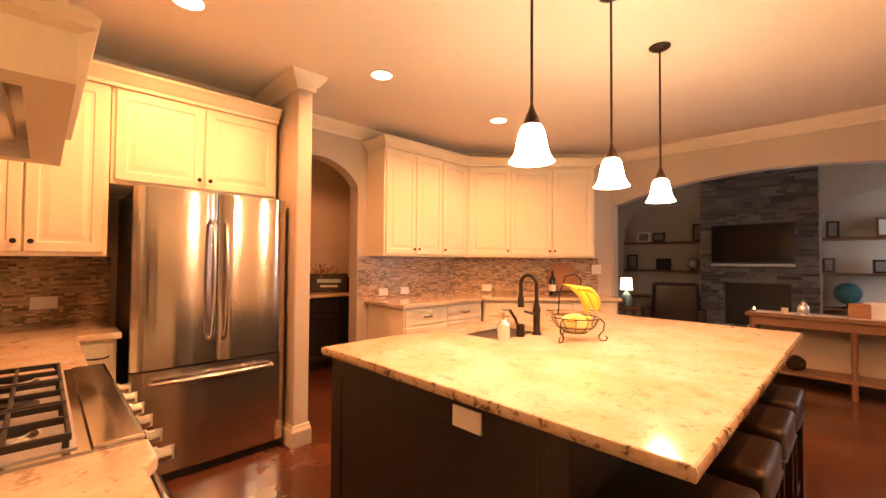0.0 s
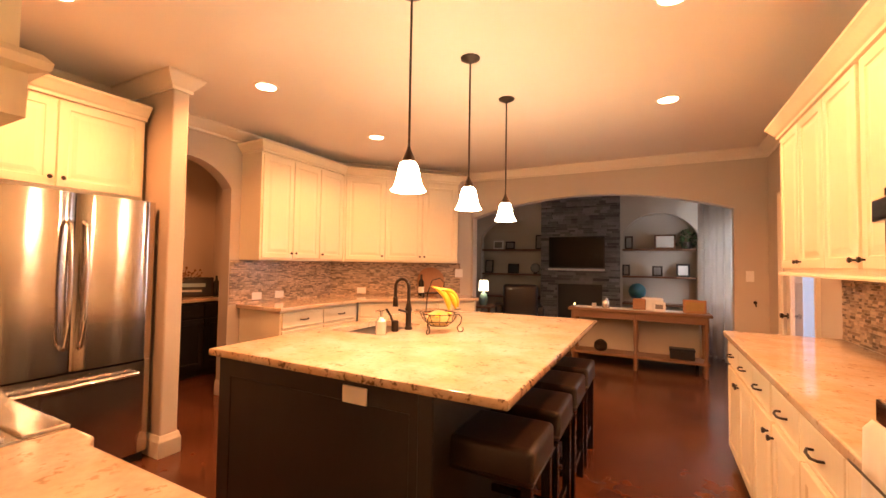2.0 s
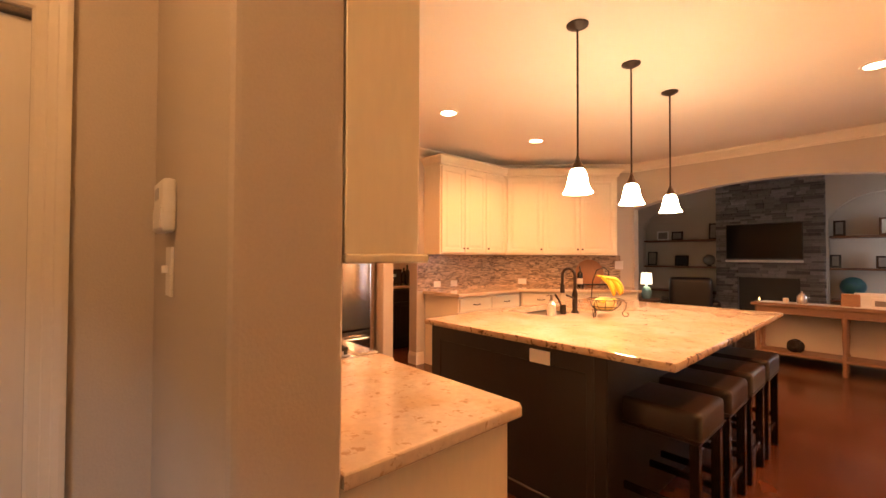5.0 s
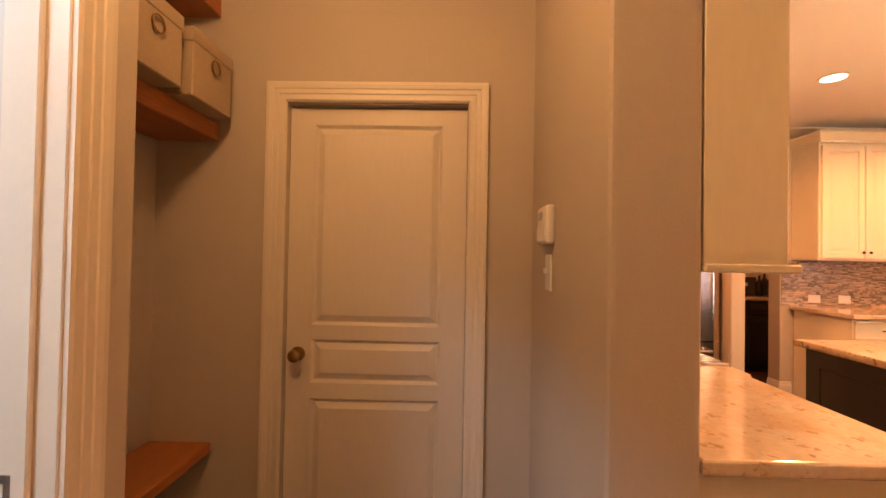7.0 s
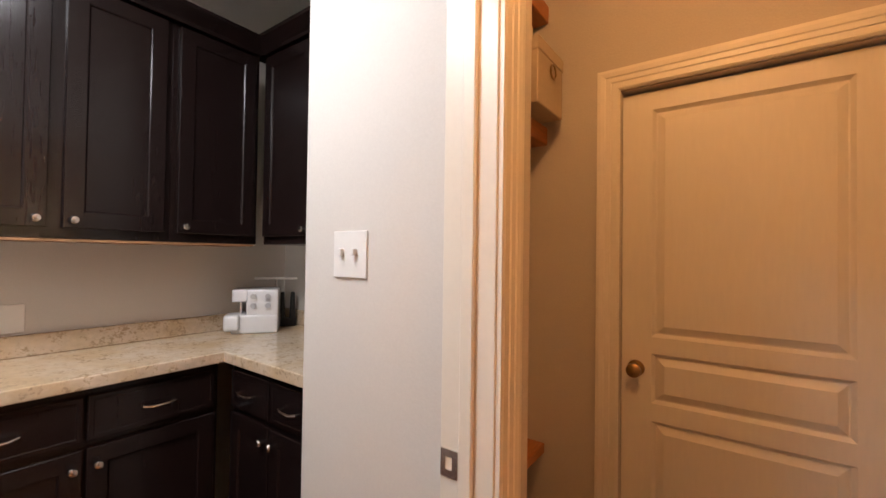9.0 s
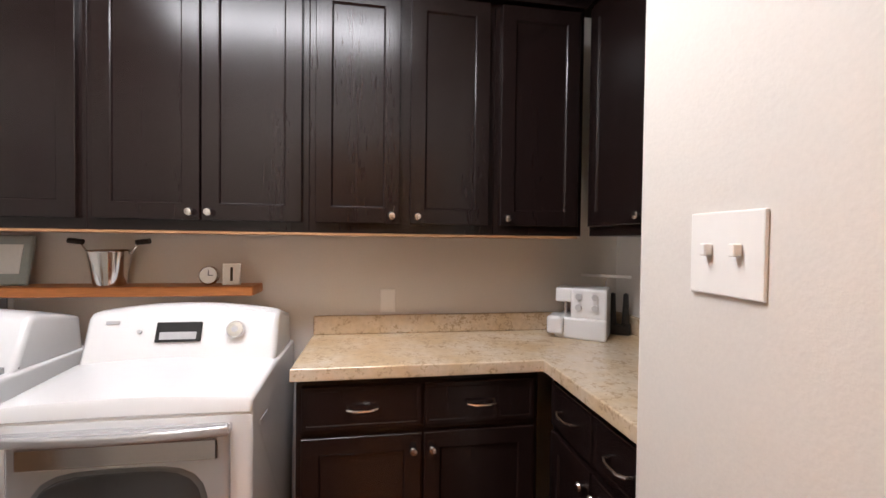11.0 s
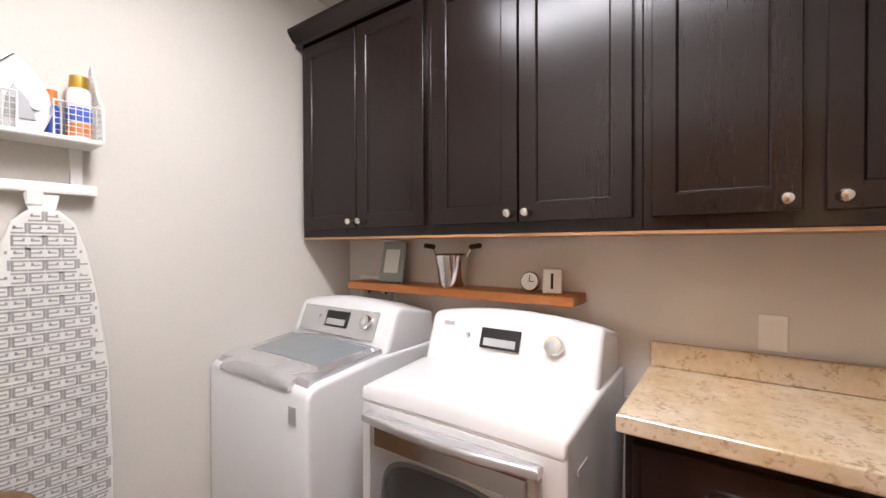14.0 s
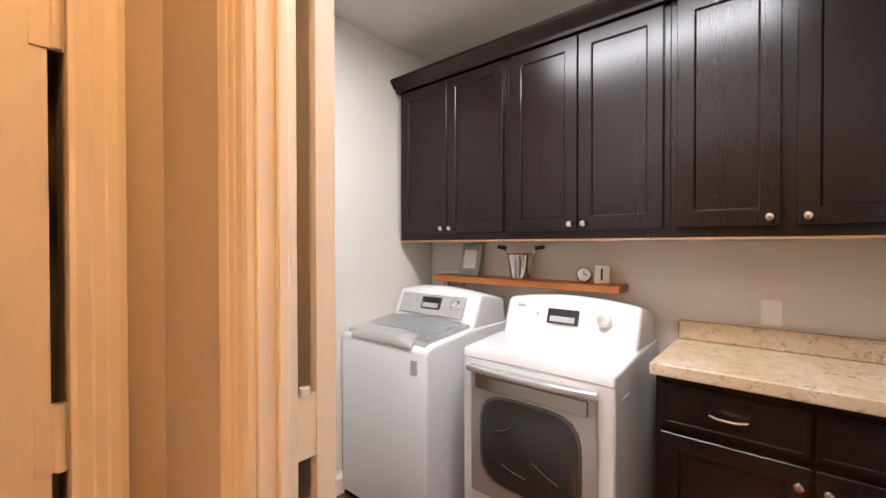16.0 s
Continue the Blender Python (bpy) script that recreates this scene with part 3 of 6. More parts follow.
part("display", box(0.335, 0.355, -0.024, -0.0225, 1.580, 1.595), material("blue display", (0.02, 0.02, 0.3), 0.4, emit=(0.15, 0.12, 1.0), power=4), oven, "blue lit clock")
for z0, z1 in ((1.215, 1.545), (0.52, 1.165)):
    d = part("oven_door", box(0.03, 0.77, -0.034, -0.0125, z0, z1, 0.006), M_BGLASS, oven, "black glass oven door")
    part("window", box(0.10, 0.70, -0.036, -0.0345, z0 + 0.06, z1 - 0.14, 0.004), M_BGLASS, d)
    hz = z1 - 0.05
    hb = prism([(0.03, -0.034), (0.03, -0.05), (0.20, -0.066), (0.40, -0.070), (0.60, -0.066), (0.77, -0.05), (0.77, -0.034), (0.60, -0.048), (0.40, -0.052), (0.20, -0.048)], hz - 0.022, hz + 0.022, 0.004)
    part("handle", hb, M_STEELH, d, "bowed steel handle", True)
tw = thing("dish_towel", pose(0.64, 0.535, 0.135, 0, 0, -90), "white dish towel with thin lines over the oven handle", "towel")
cols = [(0.09 + 0.18 * k / 12, 0.007 * math.sin(k * 1.4)) for k in range(13)]
bm = bmesh.new()
path = [(-0.080, 0.62), (-0.080, 0.93), (-0.085, 0.985), (-0.100, 0.995), (-0.112, 0.98), (-0.114, 0.90), (-0.118, 0.75), (-0.122, 0.58)]
grid = [[bm.verts.new((cx, y - w * min(1, abs(z - 0.99) * 6), z)) for cx, w in cols] for y, z in path]
for a, b in zip(grid, grid[1:]):
    for i in range(12):
        bm.faces.new((a[i], a[i + 1], b[i + 1], b[i]))
cl = part("cloth", bm, M_PAPER, tw, smooth=True)
so = cl.modifiers.new("thick", "SOLIDIFY")
so.thickness = 0.003
for zz in (0.92, 0.80, 0.68):
    part("stripe", box(0.092, 0.268, -0.1325, -0.1305, zz, zz + 0.004), M_BRONZE, tw, "thin dark line")

# island
isl = thing("kitchen_island", pose(-1.83, 0.833, 0), "black kitchen island with raised end panel", "kitchen island")
part("body", box(0.03, 1.27, 0.05, 2.32, 0.0, 0.880, 0.003), M_ISLE, isl)
part("end_panel", front(0.02, 1.28, 0.0, 0.880, [(0, 0.003), (0.003, 0), (0.09, 0), (0.093, 0.004)], y=0.035), M_ISLE, isl)
part("back_panel", box(1.27, 1.285, 0.05, 2.32, 0.0, 0.880, 0.003), M_ISLE, isl)
part("corner_post", box(1.23, 1.30, 0.028, 0.10, 0.0, 0.880, 0.006), M_ISLE, isl)
part("corner_post", box(1.23, 1.30, 2.27, 2.34, 0.0, 0.880, 0.006), M_ISLE, isl)
part("plinth", box(0.02, 1.285, 0.03, 2.33, 0.0, 0.09, 0.004), M_ISLE, isl)
# worktop with a cut-out for the sink
top = bmesh.new()
sx0, sx1, sy0, sy1 = -1.73, -1.34, 1.60, 2.15
for a in ((-1.83, sx0, 0.835, 3.16), (sx1, -0.232, 0.835, 3.16), (sx0, sx1, 0.835, sy0), (sx0, sx1, sy1, 3.16)):
    add_box(top, *a, 0.885, 0.923)
bmesh.ops.remove_doubles(top, verts=top.verts, dist=0.0005)
it = tagged(mesh_ob("island_worktop", top, M_GRANITE), "polished cream granite island worktop with speckles", "worktop")
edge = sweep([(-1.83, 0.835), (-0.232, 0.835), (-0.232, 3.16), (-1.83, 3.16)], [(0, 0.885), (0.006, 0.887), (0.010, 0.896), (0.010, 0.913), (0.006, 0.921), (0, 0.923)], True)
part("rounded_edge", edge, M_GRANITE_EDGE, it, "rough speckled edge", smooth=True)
sink = thing("undermount_sink", pose(-1.535, 1.875, 0.70), "steel double bowl undermount sink", "sink")
bm = bmesh.new()
for y0, y1 in ((-0.275, -0.012), (0.012, 0.275)):
    for w in ((-0.20, -0.195, y0, y1, 0, 0.178), (0.195, 0.20, y0, y1, 0, 0.178), (-0.20, 0.20, y0, y0 + 0.005, 0, 0.178), (-0.20, 0.20, y1 - 0.005, y1, 0, 0.178), (-0.20, 0.20, y0, y1, 0, 0.005)):
        add_box(bm, *w)
part("bowl", bm, M_STEEL, sink)
part("drain", lathe([(0.04, 0.005), (0.04, 0.008), (0.03, 0.006), (0.001, 0.006)], 20, pose(0, 0.14, 0)), M_STEELH, sink)

fa = thing("faucet", pose(-1.30, 1.90, 0.923), "tall dark bronze gooseneck faucet", "faucet")
part("body", lathe([(0.028, 0), (0.028, 0.01), (0.02, 0.02), (0.02, 0.12), (0.024, 0.14), (0.017, 0.17), (0.012, 0.19)], 20), M_BRONZE, fa, smooth=True)
part("spout", tube([(0, 0, 0.18), (0, 0, 0.29)] + [(x, 0, z) for x, y, z in arc((-0.055, 0, 0.29), 0.055, 0, 180, 12)] + [(-0.11, 0, 0.26), (-0.11, 0, 0.21)], 0.012, 12), M_BRONZE, fa, smooth=True)
part("spray_head", cyl((-0.11, 0, 0.215), (-0.11, 0, 0.15), 0.017, 0.019, 16), M_BRONZE, fa, smooth=True)
part("lever", tube([(0, -0.02, 0.12), (0.0, -0.06, 0.13), (0.0, -0.12, 0.145)], 0.007, 8), M_BRONZE, fa, smooth=True)

# pendants
def pendant(px, py):
    p = thing("pendant_light", pose(px, py, ZC), "bronze pendant lamp with a lit bell glass shade", "pendant lamp", "pendants over the island")
    part("canopy", lathe([(0.001, -0.032), (0.02, -0.03), (0.045, -0.018), (0.062, -0.008), (0.064, 0), (0.001, 0)], 24), M_BRONZE, p, smooth=True)
    part("rod", cyl((0, 0, -0.03), (0, 0, -0.79), 0.006, seg=10), M_BRONZE, p, smooth=True)
    part("socket", lathe([(0.007, -0.77), (0.012, -0.79), (0.024, -0.815), (0.034, -0.84), (0.034, -0.85), (0.001, -0.85)], 20), M_BRONZE, p, smooth=True)
    sh = part("shade", lathe([(0.030, -0.845), (0.043, -0.86), (0.054, -0.90), (0.062, -0.945), (0.075, -0.975), (0.086, -0.988), (0.083, -0.990), (0.071, -0.977), (0.058, -0.945), (0.050, -0.90), (0.039, -0.862), (0.028, -0.850)], 32), M_MILK, p, "lit frosted bell glass shade", True)
    return p


for q in PENDANTS:
    pendant(*q)


def can_light(cx, cy, z=ZC):
    c = thing("recessed_light", pose(cx, cy, z), "lit recessed ceiling light with white trim ring", "ceiling light", "recessed lights")
    part("ring", lathe([(0.072, -0.001), (0.074, -0.006), (0.092, -0.004), (0.095, 0.0)], 28), M_TRIM, c, smooth=True)
    part("lamp", lathe([(0.001, -0.003), (0.072, -0.003), (0.072, -0.001), (0.001, -0.001)], 28), M_CANLIT, c, "glowing lamp face")


for q in CANS:
    can_light(*q)

# refrigerator
fr = thing("refrigerator", pose(-2.92, 0.207, 0, 0, 0, 90), "stainless steel french door refrigerator with bottom freezer", "refrigerator")
part("cabinet_body", box(0.005, 0.895, 0.06, 0.70, 0.03, 1.755, 0.006), M_BLACK, fr, "dark grey side panels")


def bowed(x0, x1, z0, z1, bow=0.012, back=0.055, n=10):
    bm = bmesh.new()
    fr_, bk = [], []
    for i in range(n + 1):
        u = i / n
        x = x0 + (x1 - x0) * u
        edge_ = min(u, 1 - u) * (x1 - x0)
        y = -bow * (1 - (2 * u - 1) ** 2) + (0.012 * (1 - min(1, edge_ / 0.012)))
        fr_.append([bm.verts.new((x, y, z)) for z in (z0, z1)])
        bk.append([bm.verts.new((x, back, z)) for z in (z0, z1)])
    for i in range(n):
        bm.faces.new((fr_[i][0], fr_[i + 1][0], fr_[i + 1][1], fr_[i][1]))
        bm.faces.new((bk[i][0], bk[i + 1][0], bk[i + 1][1], bk[i][1]))
        for s in (0, 1):
            bm.faces.new((fr_[i][s], fr_[i + 1][s], bk[i + 1][s], bk[i][s]))
    bm.faces.new((fr_[0][0], fr_[0][1], bk[0][1], bk[0][0]))
    bm.faces.new((fr_[n][0], fr_[n][1], bk[n][1], bk[n][0]))
    return bm


for x0, x1, hx in ((0.0, 0.447, 0.412), (0.453, 0.90, 0.488)):
    d = part("door", bowed(x0, x1, 0.690, 1.778), M_STEEL, fr, smooth=True)
    part("handle", tube([(hx, -0.01, 1.60), (hx, -0.05, 1.57), (hx, -0.062, 1.4), (hx, -0.066, 1.2), (hx, -0.062, 1.0), (hx, -0.05, 0.86), (hx, -0.01, 0.83)], 0.013, 12), M_STEELH, d, "tall curved steel handle", True)
d = part("freezer_drawer", bowed(0.0, 0.90, 0.06, 0.678), M_STEEL, fr, smooth=True)
part("handle", tube([(0.10, -0.01, 0.612), (0.10, -0.05, 0.612), (0.25, -0.064, 0.612), (0.45, -0.07, 0.612), (0.65, -0.064, 0.612), (0.80, -0.05, 0.612), (0.80, -0.01, 0.612)], 0.013, 12), M_STEELH, d, "long bowed steel handle", True)
part("grille", box(0.02, 0.88, 0.02, 0.06, 0.0, 0.055), M_BLACK, fr)

# range with its hood
rg = thing("gas_range", pose(-1.19, -0.598, 0), "stainless gas range with black cast iron grates", "range")
part("body", box(-0.92, -0.005, 0.0, 0.60, 0.0, 0.90, 0.003), M_STEEL, rg)
part("cooktop", box(-0.925, 0.0, 0.0, 0.60, 0.90, 0.925, 0.005), M_STEEL, rg)
part("burner_well", box(-0.90, -0.03, 0.03, 0.50, 0.9255, 0.929), M_GREY, rg)
part("front_rail", box(-0.925, 0.0, 0.52, 0.625, 0.885, 0.932, 0.012, 3), M_STEEL, rg)
part("control_panel", box(-0.92, -0.005, 0.60, 0.635, 0.76, 0.885, 0.006), M_STEEL, rg)
part("oven_door", box(-0.91, -0.015, 0.60, 0.635, 0.14, 0.745, 0.008), M_STEEL, rg)
part("handle", tube([(-0.86, 0.63, 0.71), (-0.86, 0.69, 0.71), (-0.06, 0.69, 0.71), (-0.06, 0.63, 0.71)], 0.013, 10), M_STEELH, rg, smooth=True)
for i in range(6):
    kx = -0.84 + i * 0.15
    kb = cyl((kx, 0.635, 0.835), (kx, 0.66, 0.835), 0.026, 0.024, 20)
    add_cyl(kb, (kx, 0.66, 0.835), (kx, 0.69, 0.835), 0.019, 0.017, 20)
    add_box(kb, kx - 0.004, kx + 0.004, 0.675, 0.70, 0.815, 0.855, 0.002)
    part("knob", kb, M_STEELH, rg, "round steel burner knob")
for i in range(3):
    gx = -0.90 + i * 0.29
    bm = bmesh.new()
    for xx in (gx + 0.012, gx + 0.145, gx + 0.278):
        add_box(bm, xx - 0.005, xx + 0.005, 0.05, 0.49, 0.945, 0.962, 0.002)
    for yy in (0.055, 0.16, 0.27, 0.38, 0.485):
        add_box(bm, gx + 0.008, gx + 0.282, yy - 0.005, yy + 0.005, 0.946, 0.960, 0.002)
    for xx in (gx + 0.015, gx + 0.275):
        for yy in (0.06, 0.48):
            add_box(bm, xx - 0.006, xx + 0.006, yy - 0.006, yy + 0.006, 0.928, 0.95)
    part("grate", bm, M_IRON, rg)
    for yy in (0.16, 0.38):
        part("burner", lathe([(0.058, 0), (0.058, 0.008), (0.045, 0.012), (0.045, 0.018), (0.001, 0.02)], 20, pose(gx + 0.145, yy, 0.928)), M_IRON if i == 1 else M_STEELH, rg, smooth=True)

hd = thing("range_hood", pose(-1.10, -0.598, 0), "cream painted wooden range hood with moulded band", "range hood")
bm = bmesh.new()
for a in ((-1.06, -0.97, 0.0, 0.475, 1.71, 1.83), (-0.09, 0.0, 0.0, 0.475, 1.71, 1.83), (-0.97, -0.09, 0.395, 0.475, 1.71, 1.83)):
    add_box(bm, *a)
part("band", bm, M_CREAM, hd)
part("band_moulding", sweep([(0.0, 0.0), (0.0, 0.475), (-1.06, 0.475), (-1.06, 0.0)], [(0, 1.815), (0.03, 1.825), (0.035, 1.845), (0.018, 1.865), (0, 1.87)]), M_CREAM, hd)
part("chimney", prism([(-1.05, 0), (-0.01, 0), (-0.01, 0.46), (-1.05, 0.46)], 1.83, 2.60), M_CREAM, hd)
part("liner", box(-0.968, -0.092, 0.01, 0.393, 1.775, 1.79, 0.002), M_STEEL, hd, "brushed steel liner")
part("liner_rim", box(-0.90, -0.16, 0.08, 0.36, 1.745, 1.774, 0.004), M_STEEL, hd)
for xx in (-0.80, -0.26):
    part("lamp", lathe([(0.022, 0.0), (0.022, -0.006), (0.001, -0.006)], 20, pose(xx, 0.22, 1.744)), M_CANLIT, hd, "small lit hood lamp")

# bar stools
def stool(px, py, first=None):
    if first is not None:
        return copy_thing(first, pose(px, py, 0))
    s = thing("bar_stool", pose(px, py, 0), "backless bar stool with dark brown leather seat", "stool", "stools at the island")
    part("seat", box(-0.205, 0.205, -0.185, 0.185, 0.52, 0.665, 0.03, 4), M_LEATHER, s, "padded dark leather seat", True)
    part("seat_piping", sweep([(-0.205, -0.185), (0.205, -0.185), (0.205, 0.185), (-0.205, 0.185)], [(-0.004, 0.545), (0.004, 0.549), (-0.004, 0.553)], True), M_LEATHER, s)
    for sx in (-1, 1):
        for sy in (-1, 1):
            part("leg", prism([(sx * 0.195, sy * 0.178), (sx * 0.155, sy * 0.178), (sx * 0.155, sy * 0.138), (sx * 0.195, sy * 0.138)], 0, 0.53), M_DARK, s)
    for a in ((-0.155, 0.155, -0.170, -0.150), (-0.155, 0.155, 0.150, 0.170)):
        part("stretcher", box(*a, 0.20, 0.235, 0.002), M_DARK, s)
    for a in ((-0.185, -0.165, -0.138, 0.138), (0.165, 0.185, -0.138, 0.138)):
        part("stretcher", box(*a, 0.14, 0.175, 0.002), M_DARK, s)
    return s


st = stool(-0.40, 1.23)
for yy in (1.71, 2.18, 2.65):
    stool(-0.40, yy, st)


# ---- doors ----
def panel_door(name, m, w, h, mt, label, knob_mt=M_BRASS, knob_x=0.06):
    """A moulded door leaf, its face at y = 0 facing -y: a tall panel, two narrow ones and a low one."""
    d = thing(name, m, label, "door", kind="structure")
    bm = box(0, w, 0.016, 0.035, 0.008, h)
    sx0, sx1 = 0.11, w - 0.11
    spans = [(0.21, 0.72), (0.79, 0.985), (1.05, h - 0.075)]
    z = 0.008
    for a, b in spans + [(h, h)]:
        add_box(bm, 0, w, 0.0, 0.0165, z, min(a, h))
        z = b
    for a, b in spans:
        add_box(bm, 0, sx0, 0.0, 0.0165, a, b)
        add_box(bm, sx1, w, 0.0, 0.0165, a, b)
    leaf = part("leaf", bm, mt, d)
    for a, b in spans:
        part("panel", front(sx0, sx1, a, b, [(0, 0.0), (0.012, 0.0155), (0.017, 0.0155), (0.044, 0.001)], thick=0.03), mt, d)
    if knob_mt is not None:
        kb = lathe([(0.032, 0), (0.032, 0.006), (0.012, 0.010), (0.011, 0.03), (0.02, 0.036), (0.028, 0.048), (0.027, 0.06), (0.016, 0.067), (0.001, 0.068)], 24, pose(knob_x, 0, 0.92, 90))
        part("knob", kb, knob_mt, d, "round brass knob", True)
    return d


CASING = [(0, 0), (0, 0.012), (0.008, 0.018), (0.03, 0.016), (0.034, 0.020), (0.052, 0.020), (0.056, 0.024), (0.072, 0.026), (0.085, 0.024), (0.085, 0)]


def casing(name, m, w, h, label, relief=1.0):
    """Moulded trim round an opening of w x h; local front faces -y."""
    bm = bmesh.new()
    rings = []
    for cx, cz, ox, oz in ((0, 0, -1, 0), (0, h, -1, 1), (w, h, 1, 1), (w, 0, 1, 0)):
        rings.append([bm.verts.new((cx + ox * a, -b, cz + oz * a)) for a, b in ((a, 0.022 + (b - 0.022) * relief if b > 0.01 else b) for a, b in CASING)])
    for a, b in zip(rings, rings[1:]):
        for i in range(len(CASING)):
            j = (i + 1) % len(CASING)
            bm.faces.new((a[i], a[j], b[j], b[i]))
    bm.transform(m)
    return structure(name, bm, M_TRIM, label, "door trim")


panel_door("door_1", pose(-1.255, -1.908, 0, 0, 0, 90), 0.80, 2.03, M_DOORP, "closed cream panelled door with a brass knob", knob_x=0.055)
casing("trim_door_1", pose(-1.22, -1.912, 0, 0, 0, 90), 0.808, 2.045, "cream moulded casing round the hall door")
DOOR2 = panel_door("door_2", pose(1.285, -0.974, 0, 0, 0, -90), 0.770, 2.03, M_DOORP, "closed cream panelled door beside the laundry", None)
casing("trim_door_2", pose(1.25, -0.97, 0, 0, 0, -90), 0.798, 2.045, "cream moulded casing round the second hall door")
for zz in (0.25, 1.0, 1.82):
    part("hinge", add_box(cyl((0.782, -0.008, zz - 0.066), (0.782, -0.008, zz + 0.066), 0.009, seg=10), 0.745, 0.796, -0.006, 0.004, zz - 0.066, zz + 0.066), M_DOORP, DOOR2, "painted hinge")
# laundry door, standing open against the wall inside
LD = panel_door("door_3", pose(0.856, -2.077, 0), 0.80, 2.03, M_DOORP, "cream laundry door standing wide open", M_BRASS, knob_x=0.74)
for zz in (0.25, 1.05, 1.82):
    part("hinge", add_box(cyl((-0.013, 0.030, zz - 0.05), (-0.013, 0.030, zz + 0.05), 0.009, seg=10), -0.026, 0.012, 0.032, 0.040, zz - 0.05, zz + 0.05), M_DOORP, LD, "painted hinge")
tagged(mesh_ob("hinge_pin", cyl((0.808, -2.002, 1.125), (0.808, -2.002, 1.138), 0.009, seg=12), M_WHITE), "white painted hinge pin in the door jamb", "hinge")
# laundry door lining: jambs, stops, head
bm = box(-0.212, -0.195, -2.054, -1.920, 0, 2.05, 0.002)
add_box(bm, -0.1955, -0.183, -2.000, -1.967, 0, 2.05, 0.003)
structure("jamb_west", bm, M_TRIM, "cream door jamb with a stop", "door jamb")
bm = box(0.800, 0.820, -1.986, -1.920, 0, 2.05, 0.002)
add_box(bm, 0.800, 0.820, -2.058, -2.020, 0, 2.05)
add_box(bm, 0.803, 0.820, -2.020, -1.986, 1.020, 1.125)
add_box(bm, 0.790, 0.8005, -1.968, -1.948, 0, 2.05, 0.003)
structure("jamb_east", bm, M_TRIM, "cream door jamb with a stop", "door jamb")
structure("jamb_head", box(-0.195, 0.800, -2.054, -1.920, 2.035, 2.05, 0.002), M_TRIM, "cream door head", "door jamb")
casing("trim_laundry_door", pose(0.808, -1.925, 0, 0, 0, 180), 1.008, 2.045, "cream moulded casing round the laundry door", 0.6)
structure("trim_laundry_inside", box(-0.2395, -0.213, -2.050, -2.034, 0, 2.10, 0.003), M_TRIM, "white casing on the laundry side", "door trim")
sp = thing("strike_plate", pose(-0.195, -2.029, 0.908), "satin nickel strike plate in the door jamb", "strike plate")
bm = bmesh.new()
for a in ((-0.022, -0.010, -0.03, 0.03), (0.008, 0.022, -0.03, 0.03), (-0.010, 0.008, -0.03, -0.014), (-0.010, 0.008, 0.014, 0.03)):
    add_box(bm, 0.0, 0.003, *a)
part("plate", bm, M_NICKEL, sp)


# ---- plates on walls ----
def plate(m, w, h, label, toggles=0, outlets=0, mt=M_PLAST, name="wall_plate", cat="wall plate"):
    p = thing(name, m, label, cat)
    part("cover", box(-w / 2, w / 2, -0.007, 0, -h / 2, h / 2, 0.0025, 2), mt, p)
    for i in range(toggles):
        x = (i - (toggles - 1) / 2) * 0.4 * w
        part("toggle", box(x - 0.006, x + 0.006, -0.022, -0.007, -0.004, 0.016, 0.002), mt, p)
    for i in range(outlets):
        z = (i - (outlets - 1) / 2) * 0.042
        bm = box(-0.016, 0.016, -0.0095, -0.007, z - 0.015, z + 0.015, 0.004)
        part("socket", bm, mt, p)
        for dx in (-0.006, 0.006):
            part("slot", box(dx - 0.0012, dx + 0.0012, -0.0105, -0.0094, z - 0.005, z + 0.006), M_BLACK, p)
    return p


plate(pose(-0.24, -2.408, 1.361, 0, 0, 90), 0.136, 0.132, "white double toggle switch on the laundry wall", toggles=2, name="light_switch", cat="switch")
plate(pose(0.247, -3.75, 1.098, 0, 0, 180), 0.070, 0.108, "white cover plate above the laminate counter", outlets=0, name="power_outlet", cat="outlet")
plate(pose(-0.905, -0.815, 1.318, 0, 0, 0), 0.080, 0.13, "white rocker switch under the thermostat", toggles=1, name="light_switch", cat="switch")
plate(pose(-0.907, 0.866, 0.822), 0.13, 0.072, "cream outlet on the island end panel", outlets=0, name="power_outlet", cat="outlet")
plate(pose(1.15, 5.10, 1.29), 0.075, 0.12, "white light switch beside the arch", toggles=1, name="light_switch", cat="switch")
plate(pose(-3.648, 2.52, 0.995, 0, 0, 90), 0.12, 0.08, "white outlet on the mosaic", name="power_outlet", cat="outlet")
plate(pose(-3.648, 2.82, 0.995, 0, 0, 90), 0.12, 0.08, "white outlet on the mosaic", name="power_outlet", cat="outlet")
plate(pose(-3.36, 3.954, 0.995, 0, 0, 45), 0.12, 0.08, "white outlet on the mosaic", name="power_outlet", cat="outlet")
plate(pose(-2.36, 4.955, 1.24, 0, 0, 45), 0.12, 0.12, "white light switch at the cabinet end", name="light_switch", cat="switch")
plate(pose(-3.648, -0.15, 1.06, 0, 0, 90), 0.13, 0.08, "white outlet beside the range", name="power_outlet", cat="outlet")
plate(pose(1.307, 2.0, 1.06, 0, 0, -90), 0.08, 0.12, "white outlet on the mosaic", name="power_outlet", cat="outlet")
th = thing("thermostat", pose(-0.915, -0.815, 1.488), "white wall thermostat with a small screen", "thermostat")
part("case", box(-0.065, 0.085, -0.032, 0, -0.068, 0.068, 0.012, 3), M_PLAST, th, smooth=True)
part("screen", box(-0.035, 0.025, -0.0335, -0.0315, 0.018, 0.048), M_GREY, th)
part("battery_cover", box(-0.055, 0.075, -0.035, -0.0315, -0.06, -0.005, 0.003), M_PLAST, th)
